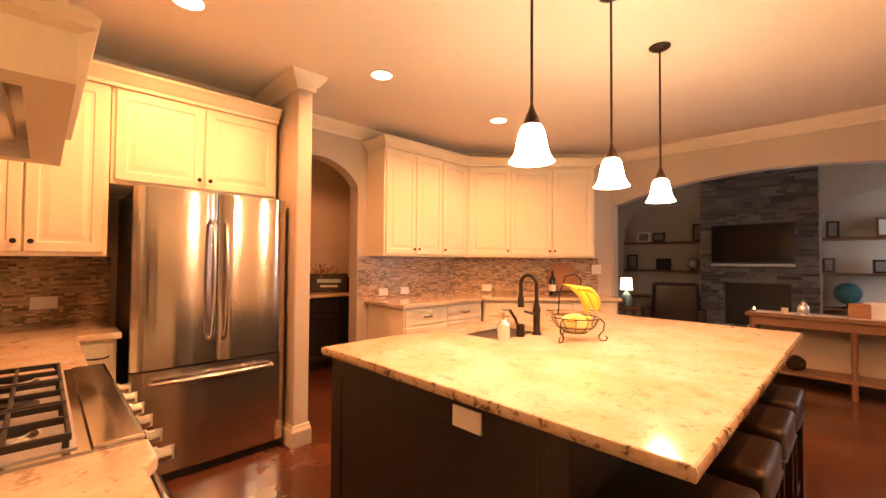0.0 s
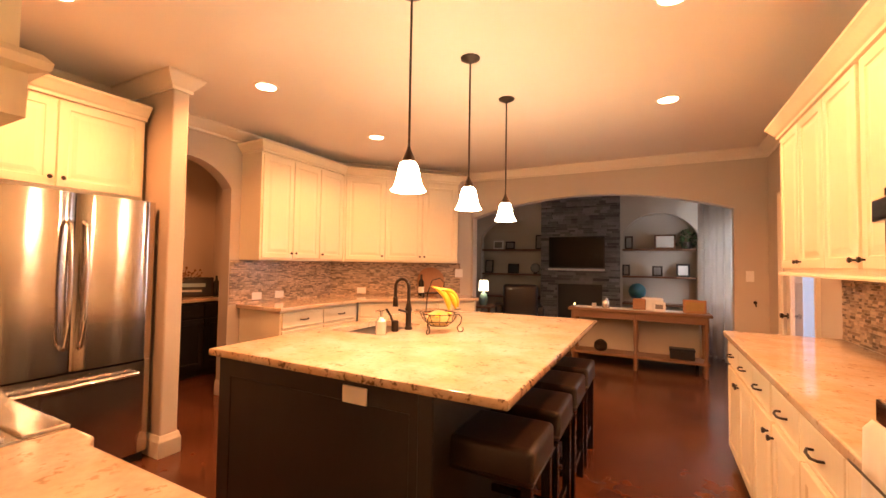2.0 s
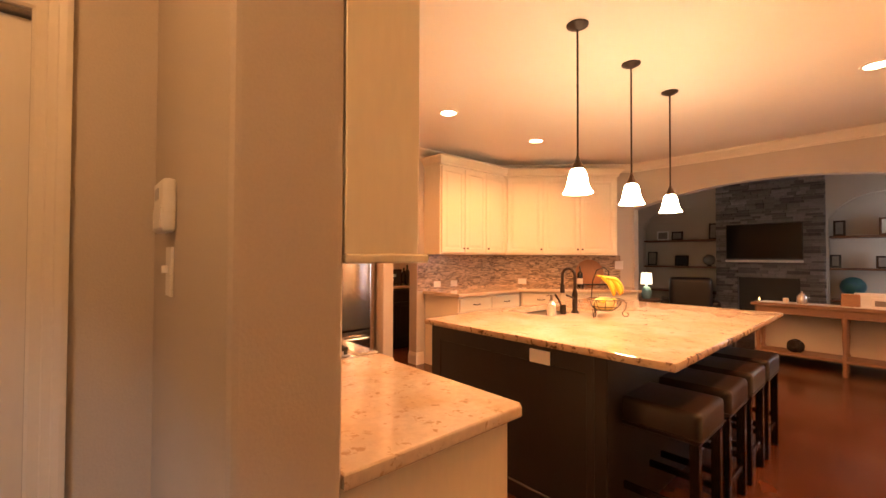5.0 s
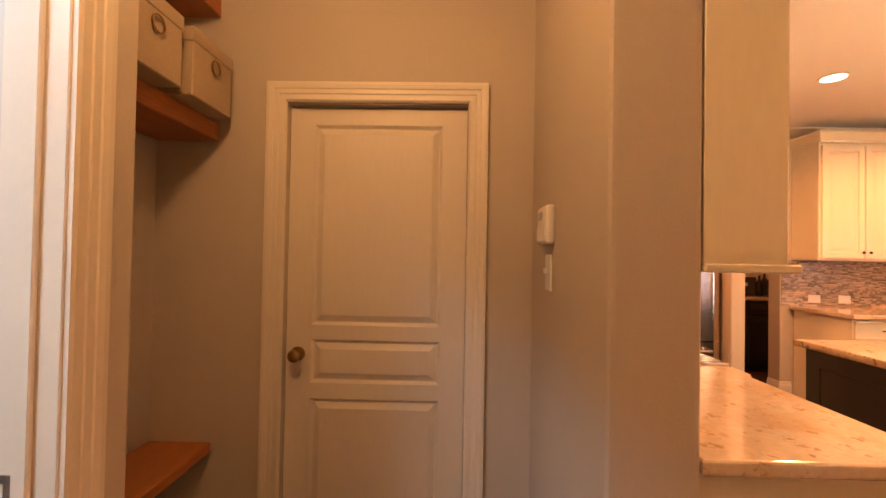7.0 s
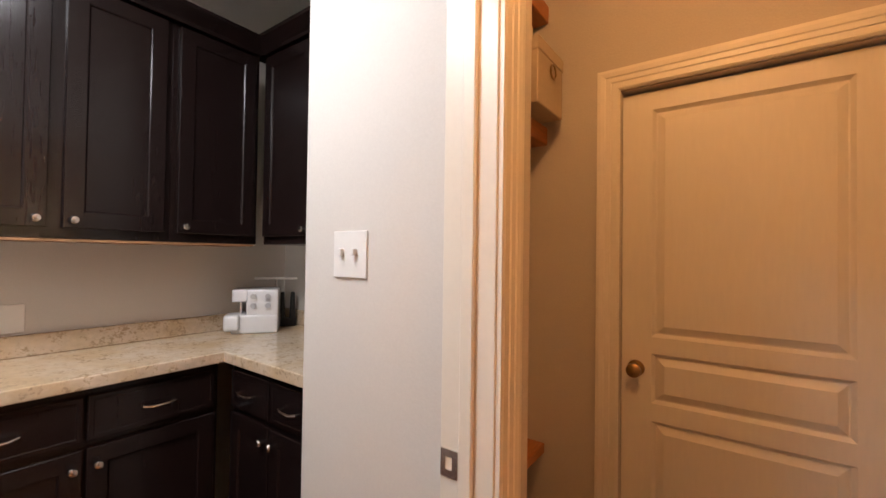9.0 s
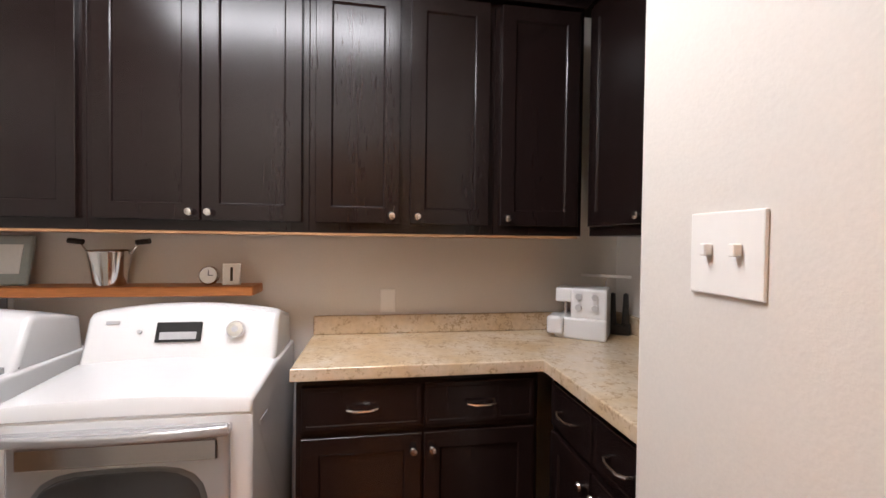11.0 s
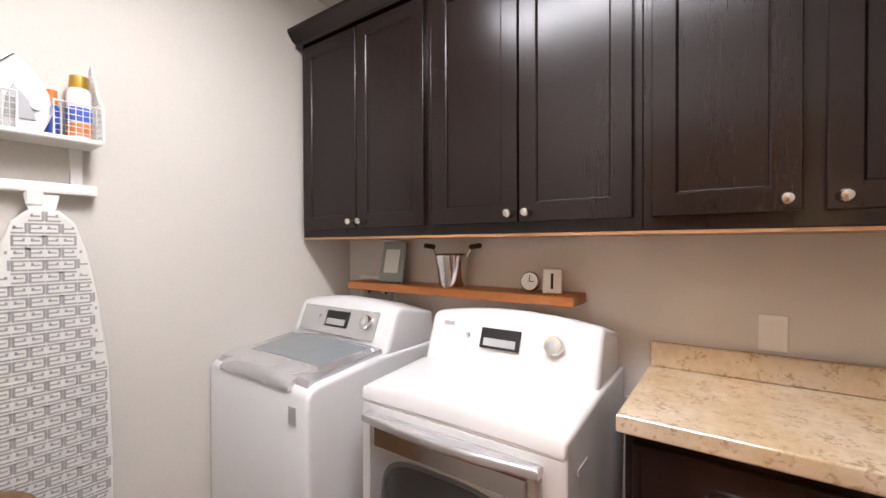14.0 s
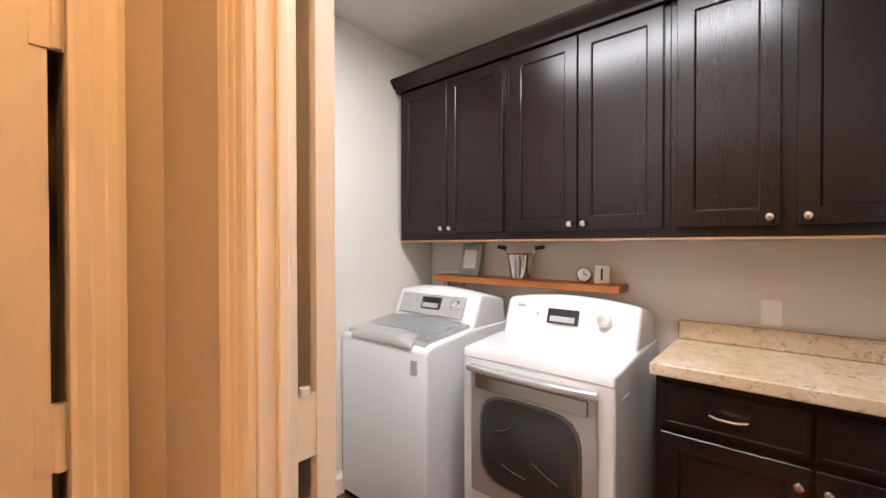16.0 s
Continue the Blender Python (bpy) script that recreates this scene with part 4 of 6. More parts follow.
hk = thing("key_hook", pose(1.195, 5.10, 0.97), "small dark bronze hook on the wall", "hook")
part("hook", tube([(0, 0, 0.04), (0, -0.02, 0.03), (0.0, -0.03, 0.0), (0.0, -0.045, -0.01), (0, -0.05, 0.012)], 0.006), M_BRONZE, hk, smooth=True)
part("back", lathe([(0.018, 0), (0.018, 0.004), (0.001, 0.006)], 16, pose(0, 0, 0.03, 90)), M_BRONZE, hk)


# ---- mosaic backsplashes ----
def mosaic(name, m, w, z0, z1, seed):
    """Thin glass and stone strips over a grout bed; local x along the wall, facing -y."""
    rng = random.Random(seed)
    bed = thing(name, m, "tan and brown glass mosaic backsplash", "backsplash", kind="structure")
    part("grout_bed", box(0, w, -0.003, 0, z0, z1), M_GROUT, bed)
    verts, faces = [], []
    z = z0 + 0.001
    while z < z1 - 0.012:
        h = rng.choice((0.012, 0.015, 0.015, 0.02))
        x = -rng.random() * 0.05
        while x < w:
            ln = rng.choice((0.025, 0.04, 0.05, 0.07))
            a, c = max(0, x), min(w, x + ln - 0.002)
            if c - a > 0.006:
                o = len(verts)
                d = -0.006 - rng.random() * 0.003
                zt = min(z1, z + h - 0.002)
                verts += [(a, -0.002, z), (c, -0.002, z), (c, -0.002, zt), (a, -0.002, zt), (a + .001, d, z + .001), (c - .001, d, z + .001), (c - .001, d, zt - .001), (a + .001, d, zt - .001)]
                faces += [(o + 4, o + 5, o + 6, o + 7), (o, o + 1, o + 5, o + 4), (o + 1, o + 2, o + 6, o + 5), (o + 2, o + 3, o + 7, o + 6), (o + 3, o, o + 4, o + 7)]
            x += ln
        z += h
    me = bpy.data.meshes.new("mosaic_tiles")
    me.from_pydata(verts, [], faces)
    me.materials.append(M_MOSAIC)
    ob = new("mosaic_tiles", me)
    ob.parent = bed
    tagged(ob, kind="stuff")


mosaic("backsplash_west", pose(-3.66, 2.20, 0, 0, 0, 90), 1.47, 0.923, 1.385, 3)
mosaic("backsplash_diagonal", pose(-3.66, 3.67, 0, 0, 0, 45), 1.85, 0.923, 1.385, 4)
mosaic("backsplash_fridge", pose(-3.66, -0.60, 0, 0, 0, 90), 0.78, 0.923, 1.36, 5)
mosaic("backsplash_range", pose(-0.40, -0.60, 0, 0, 0, 180), 3.2, 0.923, 1.74, 6)
mosaic("backsplash_east", pose(1.32, 3.12, 0, 0, 0, -90), 2.48, 0.923, 1.365, 7)

# glazed patio door beyond the east worktop
pd = thing("door_4", pose(1.34, 4.545, 0, 0, 0, -90), "white glazed patio door with daylight behind", "door", kind="structure")
bm = box(0.01, 0.12, 0, 0.04, 0, 2.04)
add_box(bm, 0.80, 0.923, 0, 0.04, 0, 2.04)
add_box(bm, 0.12, 0.80, 0, 0.04, 0, 0.25)
add_box(bm, 0.12, 0.80, 0, 0.04, 1.92, 2.04)
part("leaf", bm, M_TRIM, pd)
pn = part("pane", box(0.12, 0.80, 0.016, 0.022, 0.25, 1.92), M_GLASS, pd)
pn.visible_shadow = False
part("knob", lathe([(0.028, 0), (0.028, 0.006), (0.011, 0.01), (0.011, 0.03), (0.027, 0.045), (0.02, 0.062), (0.001, 0.064)], 20, pose(0.06, 0, 0.93, 90)), M_BRONZE, pd, "dark bronze knob", True)
casing("trim_door_4", pose(1.32, 4.55, 0, 0, 0, -90), 0.93, 2.05, "white casing round the patio door")
structure("backdrop_patio", box(1.75, 1.78, 3.2, 5.0, 0, 2.5), M_DAYLT, "pale daylight beyond the patio door", "backdrop")

# ---- bench niche in the hall ----
for z0, z1, label in ((0.485, 0.53, "orange stained bench seat in the niche"), (1.865, 1.945, "orange stained shelf with storage boxes"), (2.42, 2.50, "orange stained top shelf")):
    tagged(mesh_ob("niche_shelf", box(-1.218, -0.372, -2.498, -2.22, z0, z1, 0.004), M_CEDAR), label, "shelf")


def kraft_box(x, y, z, w, h, d):
    b = thing("storage_box", pose(x, y, z), "kraft storage box with a metal ring pull", "box", "boxes in the niche")
    part("body", box(-w / 2, w / 2, -d, 0, 0, h, 0.004), M_CARD, b)
    part("lid", box(-w / 2 - 0.004, w / 2 + 0.004, -d - 0.004, 0.004, h - 0.05, h + 0.004, 0.004), M_CARD, b)
    bm = tube([(0.028 * math.cos(a * math.pi / 8), 0.010, h * 0.62 + 0.028 * math.sin(a * math.pi / 8)) for a in range(17)], 0.004, 8)
    part("ring_pull", bm, M_BRASS, b, smooth=True)


kraft_box(-1.02, -2.13, 1.945, 0.26, 0.25, 0.36)
kraft_box(-0.70, -2.13, 1.945, 0.26, 0.25, 0.36)
ch = thing("coat_hook", pose(-0.95, -2.50, 1.42, 0, 0, 180), "black double coat hook", "hook")
part("hook", add_tube(tube([(0, 0, 0), (0, -0.05, -0.01), (0, -0.07, 0.05)], 0.007), [(0, 0, -0.03), (0, -0.03, -0.06), (0, -0.05, -0.04)], 0.007), M_BLACK, ch)
part("back", box(-0.015, 0.015, -0.006, 0, -0.07, 0.05, 0.003), M_BLACK, ch)

# ---- laundry ----
cabinet("laundry_base_cabinet", pose(0.565, -3.260, 0, 0, 0, 180), 0.86, 0.48, 0, 0.904, 2, M_DARK, "espresso base cabinet with drawers under laminate", SHAKER, drawers=0.15, knob_mt=M_NICKEL, low_knobs=False, toe=0.09, knob_side="rl")
cabinet("laundry_base_cabinet", pose(-0.320, -3.240, 0, 0, 0, 90), 0.60, 0.575, 0, 0.904, 2, M_DARK, "espresso base cabinet in the short counter wing", SHAKER, drawers=0.15, knob_mt=M_NICKEL, low_knobs=False, toe=0.09, knob_side="rl")
tagged(mesh_ob("laminate_worktop", prism([(0.578, -3.745), (0.578, -3.240), (-0.300, -3.240), (-0.300, -2.642), (-0.895, -2.642), (-0.895, -3.745)], 0.906, 0.950, 0.006), M_LAMIN), "tan speckled laminate worktop in an L", "worktop")
tagged(mesh_ob("laminate_upstand", box(-0.895, 0.575, -3.748, -3.728, 0.950, 1.034, 0.004), M_LAMIN), "tan laminate upstand along the wall", "worktop")
tagged(mesh_ob("laminate_upstand", box(-0.898, -0.878, -3.727, -2.645, 0.950, 1.034, 0.004), M_LAMIN), "tan laminate upstand of the short wing", "worktop")
for x0, w, n, ks, mid in ((2.068, 0.784, 2, "rl", 0.006), (1.284, 0.734, 2, "rl", 0.006), (0.55, 0.708, 2, "rl", 0.041), (-0.158, 0.378, 1, "l", 0.0)):
    cabinet("laundry_wall_cabinet", pose(x0, -3.415, 0, 0, 0, 180), w, 0.33, 1.402, 2.335, n, M_DARK, "espresso shaker wall cabinet with nickel knobs", SHAKER, knob_mt=M_NICKEL, group="laundry wall cabinets", knob_side=ks, stile=0.048, mid=mid, rail=0.038, knob_up=0.028)
cabinet("laundry_wall_cabinet", pose(-0.54, -3.41, 0, 0, 0, 90), 0.78, 0.355, 1.402, 2.335, 2, M_DARK, "espresso shaker wall cabinet on the short wing", SHAKER, knob_mt=M_NICKEL, knob_side="rl", rail=0.038, knob_up=0.028)
cornice("laundry_cornice", [(2.068, -3.74), (2.068, -3.415), (-0.54, -3.415), (-0.54, -2.63)], 2.40, M_DARK, "espresso crown moulding on the laundry cabinets", out=0.05, drop=0.08)
tagged(mesh_ob("under_cabinet_board", box(-0.52, 2.068, -3.745, -3.435, 1.392, 1.401), M_PINE), "raw wood underside of the laundry cabinets", "board")
dz = thing("laundry_ceiling_light", pose(LAMP_X, LAMP_Y, ZL), "lit white fluorescent ceiling light", "ceiling light")
part("frame", box(-0.60, 0.60, -0.19, 0.19, -0.03, 0, 0.004), M_WHITE, dz)
part("diffuser", box(-0.58, 0.58, -0.17, 0.17, -0.06, -0.03, 0.012, 2), M_TUBE, dz, "glowing diffuser")


def arched_block(x0, x1, prof, rise, n=12):
    """A block with a (y, z, k) side profile drawn along x; k: how much of the rise a point takes in the middle."""
    bm = bmesh.new()
    rings = []
    for i in range(n + 1):
        u = i / n
        s = 1 - (2 * u - 1) ** 2
        rings.append([bm.verts.new((x0 + (x1 - x0) * u, y, z + rise * k * s)) for y, z, k in prof])
    q = len(prof)
    for a, b in zip(rings, rings[1:]):
        for i in range(q):
            bm.faces.new((a[i], a[(i + 1) % q], b[(i + 1) % q], b[i]))
    bm.faces.new(rings[0])
    bm.faces.new(rings[-1])
    bmesh.ops.recalc_face_normals(bm, faces=bm.faces)
    return bm


def machine(name, m, label, cat, crease=False):
    """The shared white body and console of washer and dryer: 0.68 wide, front at y = 0 facing -y."""
    a = thing(name, m, label, cat)
    W = 0.665
    nose = [(0.0, 0.03, 0), (0.0, 0.866, 0), (0.005, 0.868, 0), (0.005, 0.872, 0), (-0.002, 0.875, 0.3), (0.0, 0.906, 0.6), (0.006, 0.913, 0.8), (0.30, 0.934, 1), (0.62, 0.934, 0), (0.62, 0.03, 0)]
    bm = arched_block(0, W, nose if crease else [(0.0, 0.03, 0), (0.0, 0.868, 0), (0.012, 0.892, 0.3), (0.04, 0.905, 1), (0.30, 0.932, 1), (0.62, 0.932, 0), (0.62, 0.03, 0)], 0.018)
    ed = [e for e in bm.edges if all(abs(v.co.x - e.verts[0].co.x) < 1e-6 for v in e.verts) and (abs(e.verts[0].co.x) < 1e-5 or abs(e.verts[0].co.x - W) < 1e-5)]
    bmesh.ops.bevel(bm, geom=ed, offset=0.014, segments=3, affect="EDGES", profile=0.6)
    part("body", bm, M_WHITE, a, smooth=True)
    bm = arched_block(0.012, W - 0.012, [(0.315, 0.925, 0), (0.322, 0.945, 0), (0.372, 1.085, 1), (0.39, 1.10, 1), (0.42, 1.103, 1), (0.585, 1.06, 1), (0.60, 0.925, 0)], 0.03)
    ed = [e for e in bm.edges if abs(e.verts[0].co.x - e.verts[1].co.x) < 1e-6 and (abs(e.verts[0].co.x - 0.012) < 1e-5 or abs(e.verts[0].co.x - W + 0.012) < 1e-5)]
    bmesh.ops.bevel(bm, geom=ed, offset=0.02, segments=3, affect="EDGES", profile=0.6)
    con = part("console", bm, M_WHITE, a, smooth=True)
    return a, con, W


def on_console(bm, x, s, out):
    """Lays a flat piece (x right, z up, facing -y) on the sloping console."""
    tilt = math.degrees(math.atan2(0.05, 0.14))
    return_m = pose(x, 0.322 + 0.05 * s - out, 0.945 + 0.155 * s, -tilt)
    bm.transform(return_m)
    return bm


def controls(con, face_mt):
    if face_mt is not None:
        part("fascia", on_console(box(-0.27, 0.235, -0.003, 0.003, -0.058, 0.062, 0.002), 0.335, 0.52, 0.004), face_mt, con, "silver control fascia")
    part("screen", on_console(box(-0.075, 0.075, -0.004, 0.004, -0.035, 0.035, 0.002), 0.32, 0.60, 0.008), M_BLACK, con, "dark display")
    part("screen_text", on_console(box(-0.06, 0.06, -0.0015, 0.0015, -0.022, 0.004), 0.32, 0.58, 0.013), M_GREY, con)
    d = on_console(lathe([(0.032, 0), (0.032, 0.012), (0.027, 0.020), (0.012, 0.021), (0.001, 0.021)], 28, pose(0, 0, 0, 90)), 0.512, 0.62, 0.006)
    dial = part("dial", d, M_STEELH, con, "chrome dial", True)
    part("dial_face", on_console(lathe([(0.022, 0.020), (0.001, 0.022)], 24, pose(0, 0, 0, 90)), 0.512, 0.62, 0.006), M_GREY, dial)
    part("button", on_console(cyl((0, 0.004, 0), (0, -0.004, 0), 0.007, seg=14), 0.19, 0.62, 0.006), M_GREY, con)
    part("badge", on_console(box(-0.022, 0.022, -0.001, 0.001, -0.006, 0.006), 0.10, 0.82, 0.004), M_GREY, con, "small grey badge")


wm, wc, W = machine("washing_machine", pose(2.083, -2.99, 0, 0, 0, 180) @ Matrix.Diagonal((0.96, 1.17, 1, 1)), "white top loading washing machine with glass lid", "washing machine")
controls(wc, M_SILVER)
lid = part("lid", arched_block(0.03, W - 0.03, [(0.02, 0.900, 0.2), (0.03, 0.918, 1), (0.07, 0.926, 1), (0.315, 0.954, 1), (0.315, 0.93, 0), (0.02, 0.88, 0)], 0.012), M_SILVER, wm, "silver framed lid", True)
part("lid_glass", arched_block(0.075, W - 0.075, [(0.10, 0.930, 1), (0.295, 0.953, 1), (0.295, 0.955, 1), (0.10, 0.932, 1)], 0.012), material("grey lid glass", (0.22, 0.24, 0.25), 0.06, grain=8, vary=0.1), lid, "tinted glass window")
part("lid_grip", arched_block(0.10, W - 0.10, [(-0.003, 0.880, 0.4), (-0.004, 0.895, 0.7), (0.012, 0.915, 1), (0.075, 0.932, 1), (0.05, 0.90, 0)], 0.016), M_SILVER, lid, "bulging silver front grip", True)
part("badge", box(0.562, 0.606, -0.003, 0.001, 0.775, 0.838, 0.002), M_GREY, wm, "small grey badge")

dm, dc, W = machine("clothes_dryer", pose(1.318, -3.10, 0, 0, 0, 180), "white front loading clothes dryer with silver door", "dryer", True)
controls(dc, None)
door = part("door", box(0.055, 0.61, -0.022, 0.002, 0.30, 0.845, 0.012, 3), M_SILVER, dm, "silver framed door", True)
part("door_handle", prism([(0.05, -0.012), (0.05, -0.045), (0.20, -0.062), (0.335, -0.066), (0.47, -0.062), (0.615, -0.045), (0.615, -0.012)], 0.825, 0.855, 0.01), M_SILVER, door, "bowed silver handle", True)
part("door_panel", box(0.085, 0.58, -0.030, -0.0225, 0.755, 0.815, 0.004), M_STEELH, door)
bm = bmesh.new()
n = 40
rim = []
for i in range(n):
    a = 2 * math.pi * i / n
    cx, cz = math.cos(a), math.sin(a)
    k = 1 / (abs(cx) ** 4 + abs(cz) ** 4) ** 0.25
    rim.append((0.3325 + 0.212 * k * cx, 0.555 + 0.18 * k * cz))
def superdisc(k, y0, y1, k1):
    bm = bmesh.new()
    a = [bm.verts.new((0.3325 + (x - 0.3325) * k, y0, 0.555 + (z - 0.555) * k)) for x, z in rim]
    b = [bm.verts.new((0.3325 + (x - 0.3325) * k1, y1, 0.555 + (z - 0.555) * k1)) for x, z in rim]
    for i in range(n):
        bm.faces.new((a[i], a[(i + 1) % n], b[(i + 1) % n], b[i]))
    bm.faces.new(b)
    return bm


bm.free()
M_DRUM = material("dim drum metal", (0.07, 0.07, 0.07), 0.4, 0.3)
part("window_bezel", superdisc(1.06, -0.0225, -0.027, 1.03), M_DRUM, door, "grey plastic window bezel", True)
win = part("window", superdisc(1.0, -0.0275, -0.031, 0.97), material("smoky dryer window", (0.035, 0.034, 0.034), 0.05, grain=6, vary=0.3), door, "smoky glass window", True)
for x0, z0, x1, z1 in ((0.20, 0.60, 0.27, 0.635), (0.36, 0.52, 0.47, 0.47), (0.22, 0.47, 0.33, 0.445)):
    part("drum_vane", tube([(x0, -0.0315, z0), ((x0 + x1) / 2, -0.0320, (z0 + z1) / 2 - 0.006), (x1, -0.0315, z1)], 0.003, 6), M_DRUM, win, "pale drum vane behind the glass")
part("side_grip", box(W - 0.001, W + 0.004, 0.08, 0.16, 0.80, 0.815, 0.001), M_GREY, dm)
hose = thing("dryer_hose", pose(0.625, -3.62, 0), "grey ribbed dryer hose beside the dryer", "hose")
part("tube", tube([(0, 0, 0.02), (0.0, 0.0, 0.3), (0.0, -0.02, 0.6), (0.0, -0.05, 0.85)], 0.018, 12), M_GREY, hose, smooth=True)
vb = plate(pose(1.87, -3.75, 1.12, 0, 0, 180), 0.26, 0.16, "white recessed washer valve box", name="valve_box", cat="valve box")
part("recess", box(-0.11, 0.11, -0.012, -0.0075, -0.06, 0.06), M_GREY, vb)
for dx in (-0.06, 0.06):
    part("valve", cyl((dx, -0.03, 0.0), (dx, -0.012, 0.0), 0.014), M_BRASS, vb)

tagged(mesh_ob("wall_shelf", box(0.793, 1.94, -3.748, -3.60, 1.144, 1.183, 0.004), M_CEDAR), "rustic cedar wall shelf above the machines", "shelf")
pf = thing("picture_frame", pose(1.70, -3.66, 1.183, -12, 0, 180), "grey picture frame with a white card", "picture frame")
part("frame", box(-0.075, 0.075, -0.012, 0.008, 0, 0.20, 0.012, 3), material("sage grey paint", (0.30, 0.33, 0.30), 0.5, grain=50), pf)
part("card", box(-0.045, 0.045, -0.0145, -0.0125, 0.045, 0.16), M_PAPER, pf, "white card")
bk = thing("metal_bucket", pose(1.347, -3.665, 1.183), "small galvanized bucket with dark wooden grips", "bucket")
part("bucket", lathe([(0.001, 0.004), (0.052, 0.004), (0.052, 0.0), (0.074, 0.135), (0.079, 0.138), (0.074, 0.142), (0.071, 0.136), (0.049, 0.006)], 28), M_STEELH, bk, smooth=True)
for sx in (-1, 1):
    part("wire", tube([(sx * 0.074, 0, 0.125), (sx * 0.095, 0, 0.155), (sx * 0.105, 0, 0.175)], 0.003, 6), M_NICKEL, bk)
    part("grip", cyl((sx * 0.095, -0.0, 0.172), (sx * 0.145, 0.0, 0.178), 0.011, seg=12), M_BRONZE, bk, "dark wooden grip")
ck = thing("desk_clock", pose(0.975, -3.65, 1.183, -8, 0, 180) @ Matrix.Scale(0.8, 4), "small round cream desk clock in a metal case", "clock")
part("case", lathe([(0.045, 0), (0.048, 0.01), (0.048, 0.028), (0.043, 0.034), (0.042, 0.03), (0.001, 0.03)], 28, pose(0, 0.012, 0.05, 90)), M_NICKEL, ck, smooth=True)
part("face", lathe([(0.041, 0.031), (0.001, 0.0315)], 28, pose(0, 0.012, 0.05, 90)), M_PAPER, ck, "cream dial")
part("hand", add_box(box(-0.002, 0.002, -0.0215, -0.020, 0.048, 0.078), -0.002, 0.022, -0.0215, -0.020, 0.048, 0.052), M_BLACK, ck)
pf = thing("picture_frame", pose(0.890, -3.65, 1.183, -14, 0, 195) @ Matrix.Scale(0.82, 4), "small cream frame with a dark strip", "picture frame")
part("frame", box(-0.042, 0.042, -0.008, 0.008, 0, 0.11, 0.004), M_PAPER, pf)
part("strip", box(-0.006, 0.006, -0.010, -0.0082, 0.02, 0.09), M_BRONZE, pf, "dark strip")

# overlock sewing machine
sg = thing("sewing_machine", pose(-0.640, -3.575, 0.950, 0, 0, 143) @ Matrix.Scale(0.86, 4), "white overlock sewing machine on the corner counter", "sewing machine")
part("base", box(-0.14, 0.115, -0.10, 0.12, 0.0, 0.11, 0.014, 3), M_WHITE, sg, smooth=True)
part("column", box(-0.06, 0.115, -0.09, 0.11, 0.10, 0.26, 0.014, 3), M_WHITE, sg, smooth=True)
part("head", box(-0.14, -0.055, -0.08, 0.09, 0.185, 0.26, 0.012, 3), M_WHITE, sg, smooth=True)
part("cutter_arm", box(-0.175, -0.09, -0.13, 0.02, 0.02, 0.115, 0.02, 3), M_WHITE, sg, smooth=True)
part("needle_bar", cyl((-0.10, -0.02, 0.11), (-0.10, -0.02, 0.19), 0.008), M_STEELH, sg)
for i in range(4):
    part("dial", cyl((-0.02 + (i % 2) * 0.08, -0.105, 0.165 + (i // 2) * 0.055), (-0.02 + (i % 2) * 0.08, -0.089, 0.165 + (i // 2) * 0.055), 0.016), M_GREY, sg, "grey tension dial")
part("thread_stand", box(-0.03, 0.21, 0.13, 0.19, 0.0, 0.05, 0.006), M_BLACK, sg)
for i in range(4):
    x = -0.01 + i * 0.065
    part("spool", lathe([(0.026, 0.05), (0.026, 0.055), (0.020, 0.06), (0.013, 0.22), (0.001, 0.225)], 16, pose(x, 0.16, 0)), M_BLACK, sg, "black thread cone")
part("guide_bar", box(-0.05, 0.21, 0.15, 0.17, 0.305, 0.32, 0.003), M_PLAST, sg)
part("guide_post", cyl((0.08, 0.19, 0.05), (0.08, 0.165, 0.31), 0.005), M_STEELH, sg)

# ironing board and its wall rack; local x runs along the wall
ib = thing("ironing_board", pose(2.09, -2.495, 0.125, 0, 0, -90), "ironing board with a grey key patterned cover", "ironing board")
BOARD = [(-0.155, 0.0), (0.155, 0.0), (0.158, 0.55), (0.150, 0.85), (0.128, 1.05), (0.098, 1.22), (0.070, 1.31), (0.035, 1.345), (-0.035, 1.345), (-0.070, 1.31), (-0.098, 1.22), (-0.128, 1.05), (-0.150, 0.85), (-0.158, 0.55)]
bm = prism(BOARD, 0, 0.035, 0.010)
bm.transform(pose(0, -0.045, 0, 90))
part("cover", bm, M_PAPER, ib, "white cotton cover")
bm = bmesh.new()


def inside(px, pz):
    lim = next((a[0] + (b[0] - a[0]) * (pz - a[1]) / (b[1] - a[1]) for a, b in zip(BOARD[1:8], BOARD[2:9]) if a[1] <= pz <= b[1] and b[1] > a[1]), 0)
    return abs(px) < lim - 0.006


for row in range(38):
    for col in range(-5, 5):
        cx, cz, s = (col + 0.5) * 0.036, 0.03 + row * 0.036, 1 if (row + col) % 2 else -1
        for a0, a1, b0, b1 in ((-0.017, 0.017, 0.0115, 0.017), (s * 0.0145 - 0.003, s * 0.0145 + 0.003, -0.012, 0.017), (-0.017, 0.0145 * s if s > 0 else 0.017, -0.0145, -0.0095), (-0.0125, 0.008, -0.001, 0.0035), (-s * 0.009 - 0.0028, -s * 0.009 + 0.0028, -0.001, 0.008)):
            if all(inside(cx + xx, cz + zz) for xx in (a0, a1) for zz in (b0, b1)):
                add_box(bm, cx + min(a0, a1), cx + max(a0, a1), -0.0812, -0.0798, cz + b0, cz + b1)
pt = part("printed_pattern", bm, material("warm grey print", (0.39, 0.375, 0.36), 0.9, grain=90), ib, "grey key pattern")
tagged(pt, kind="stuff")
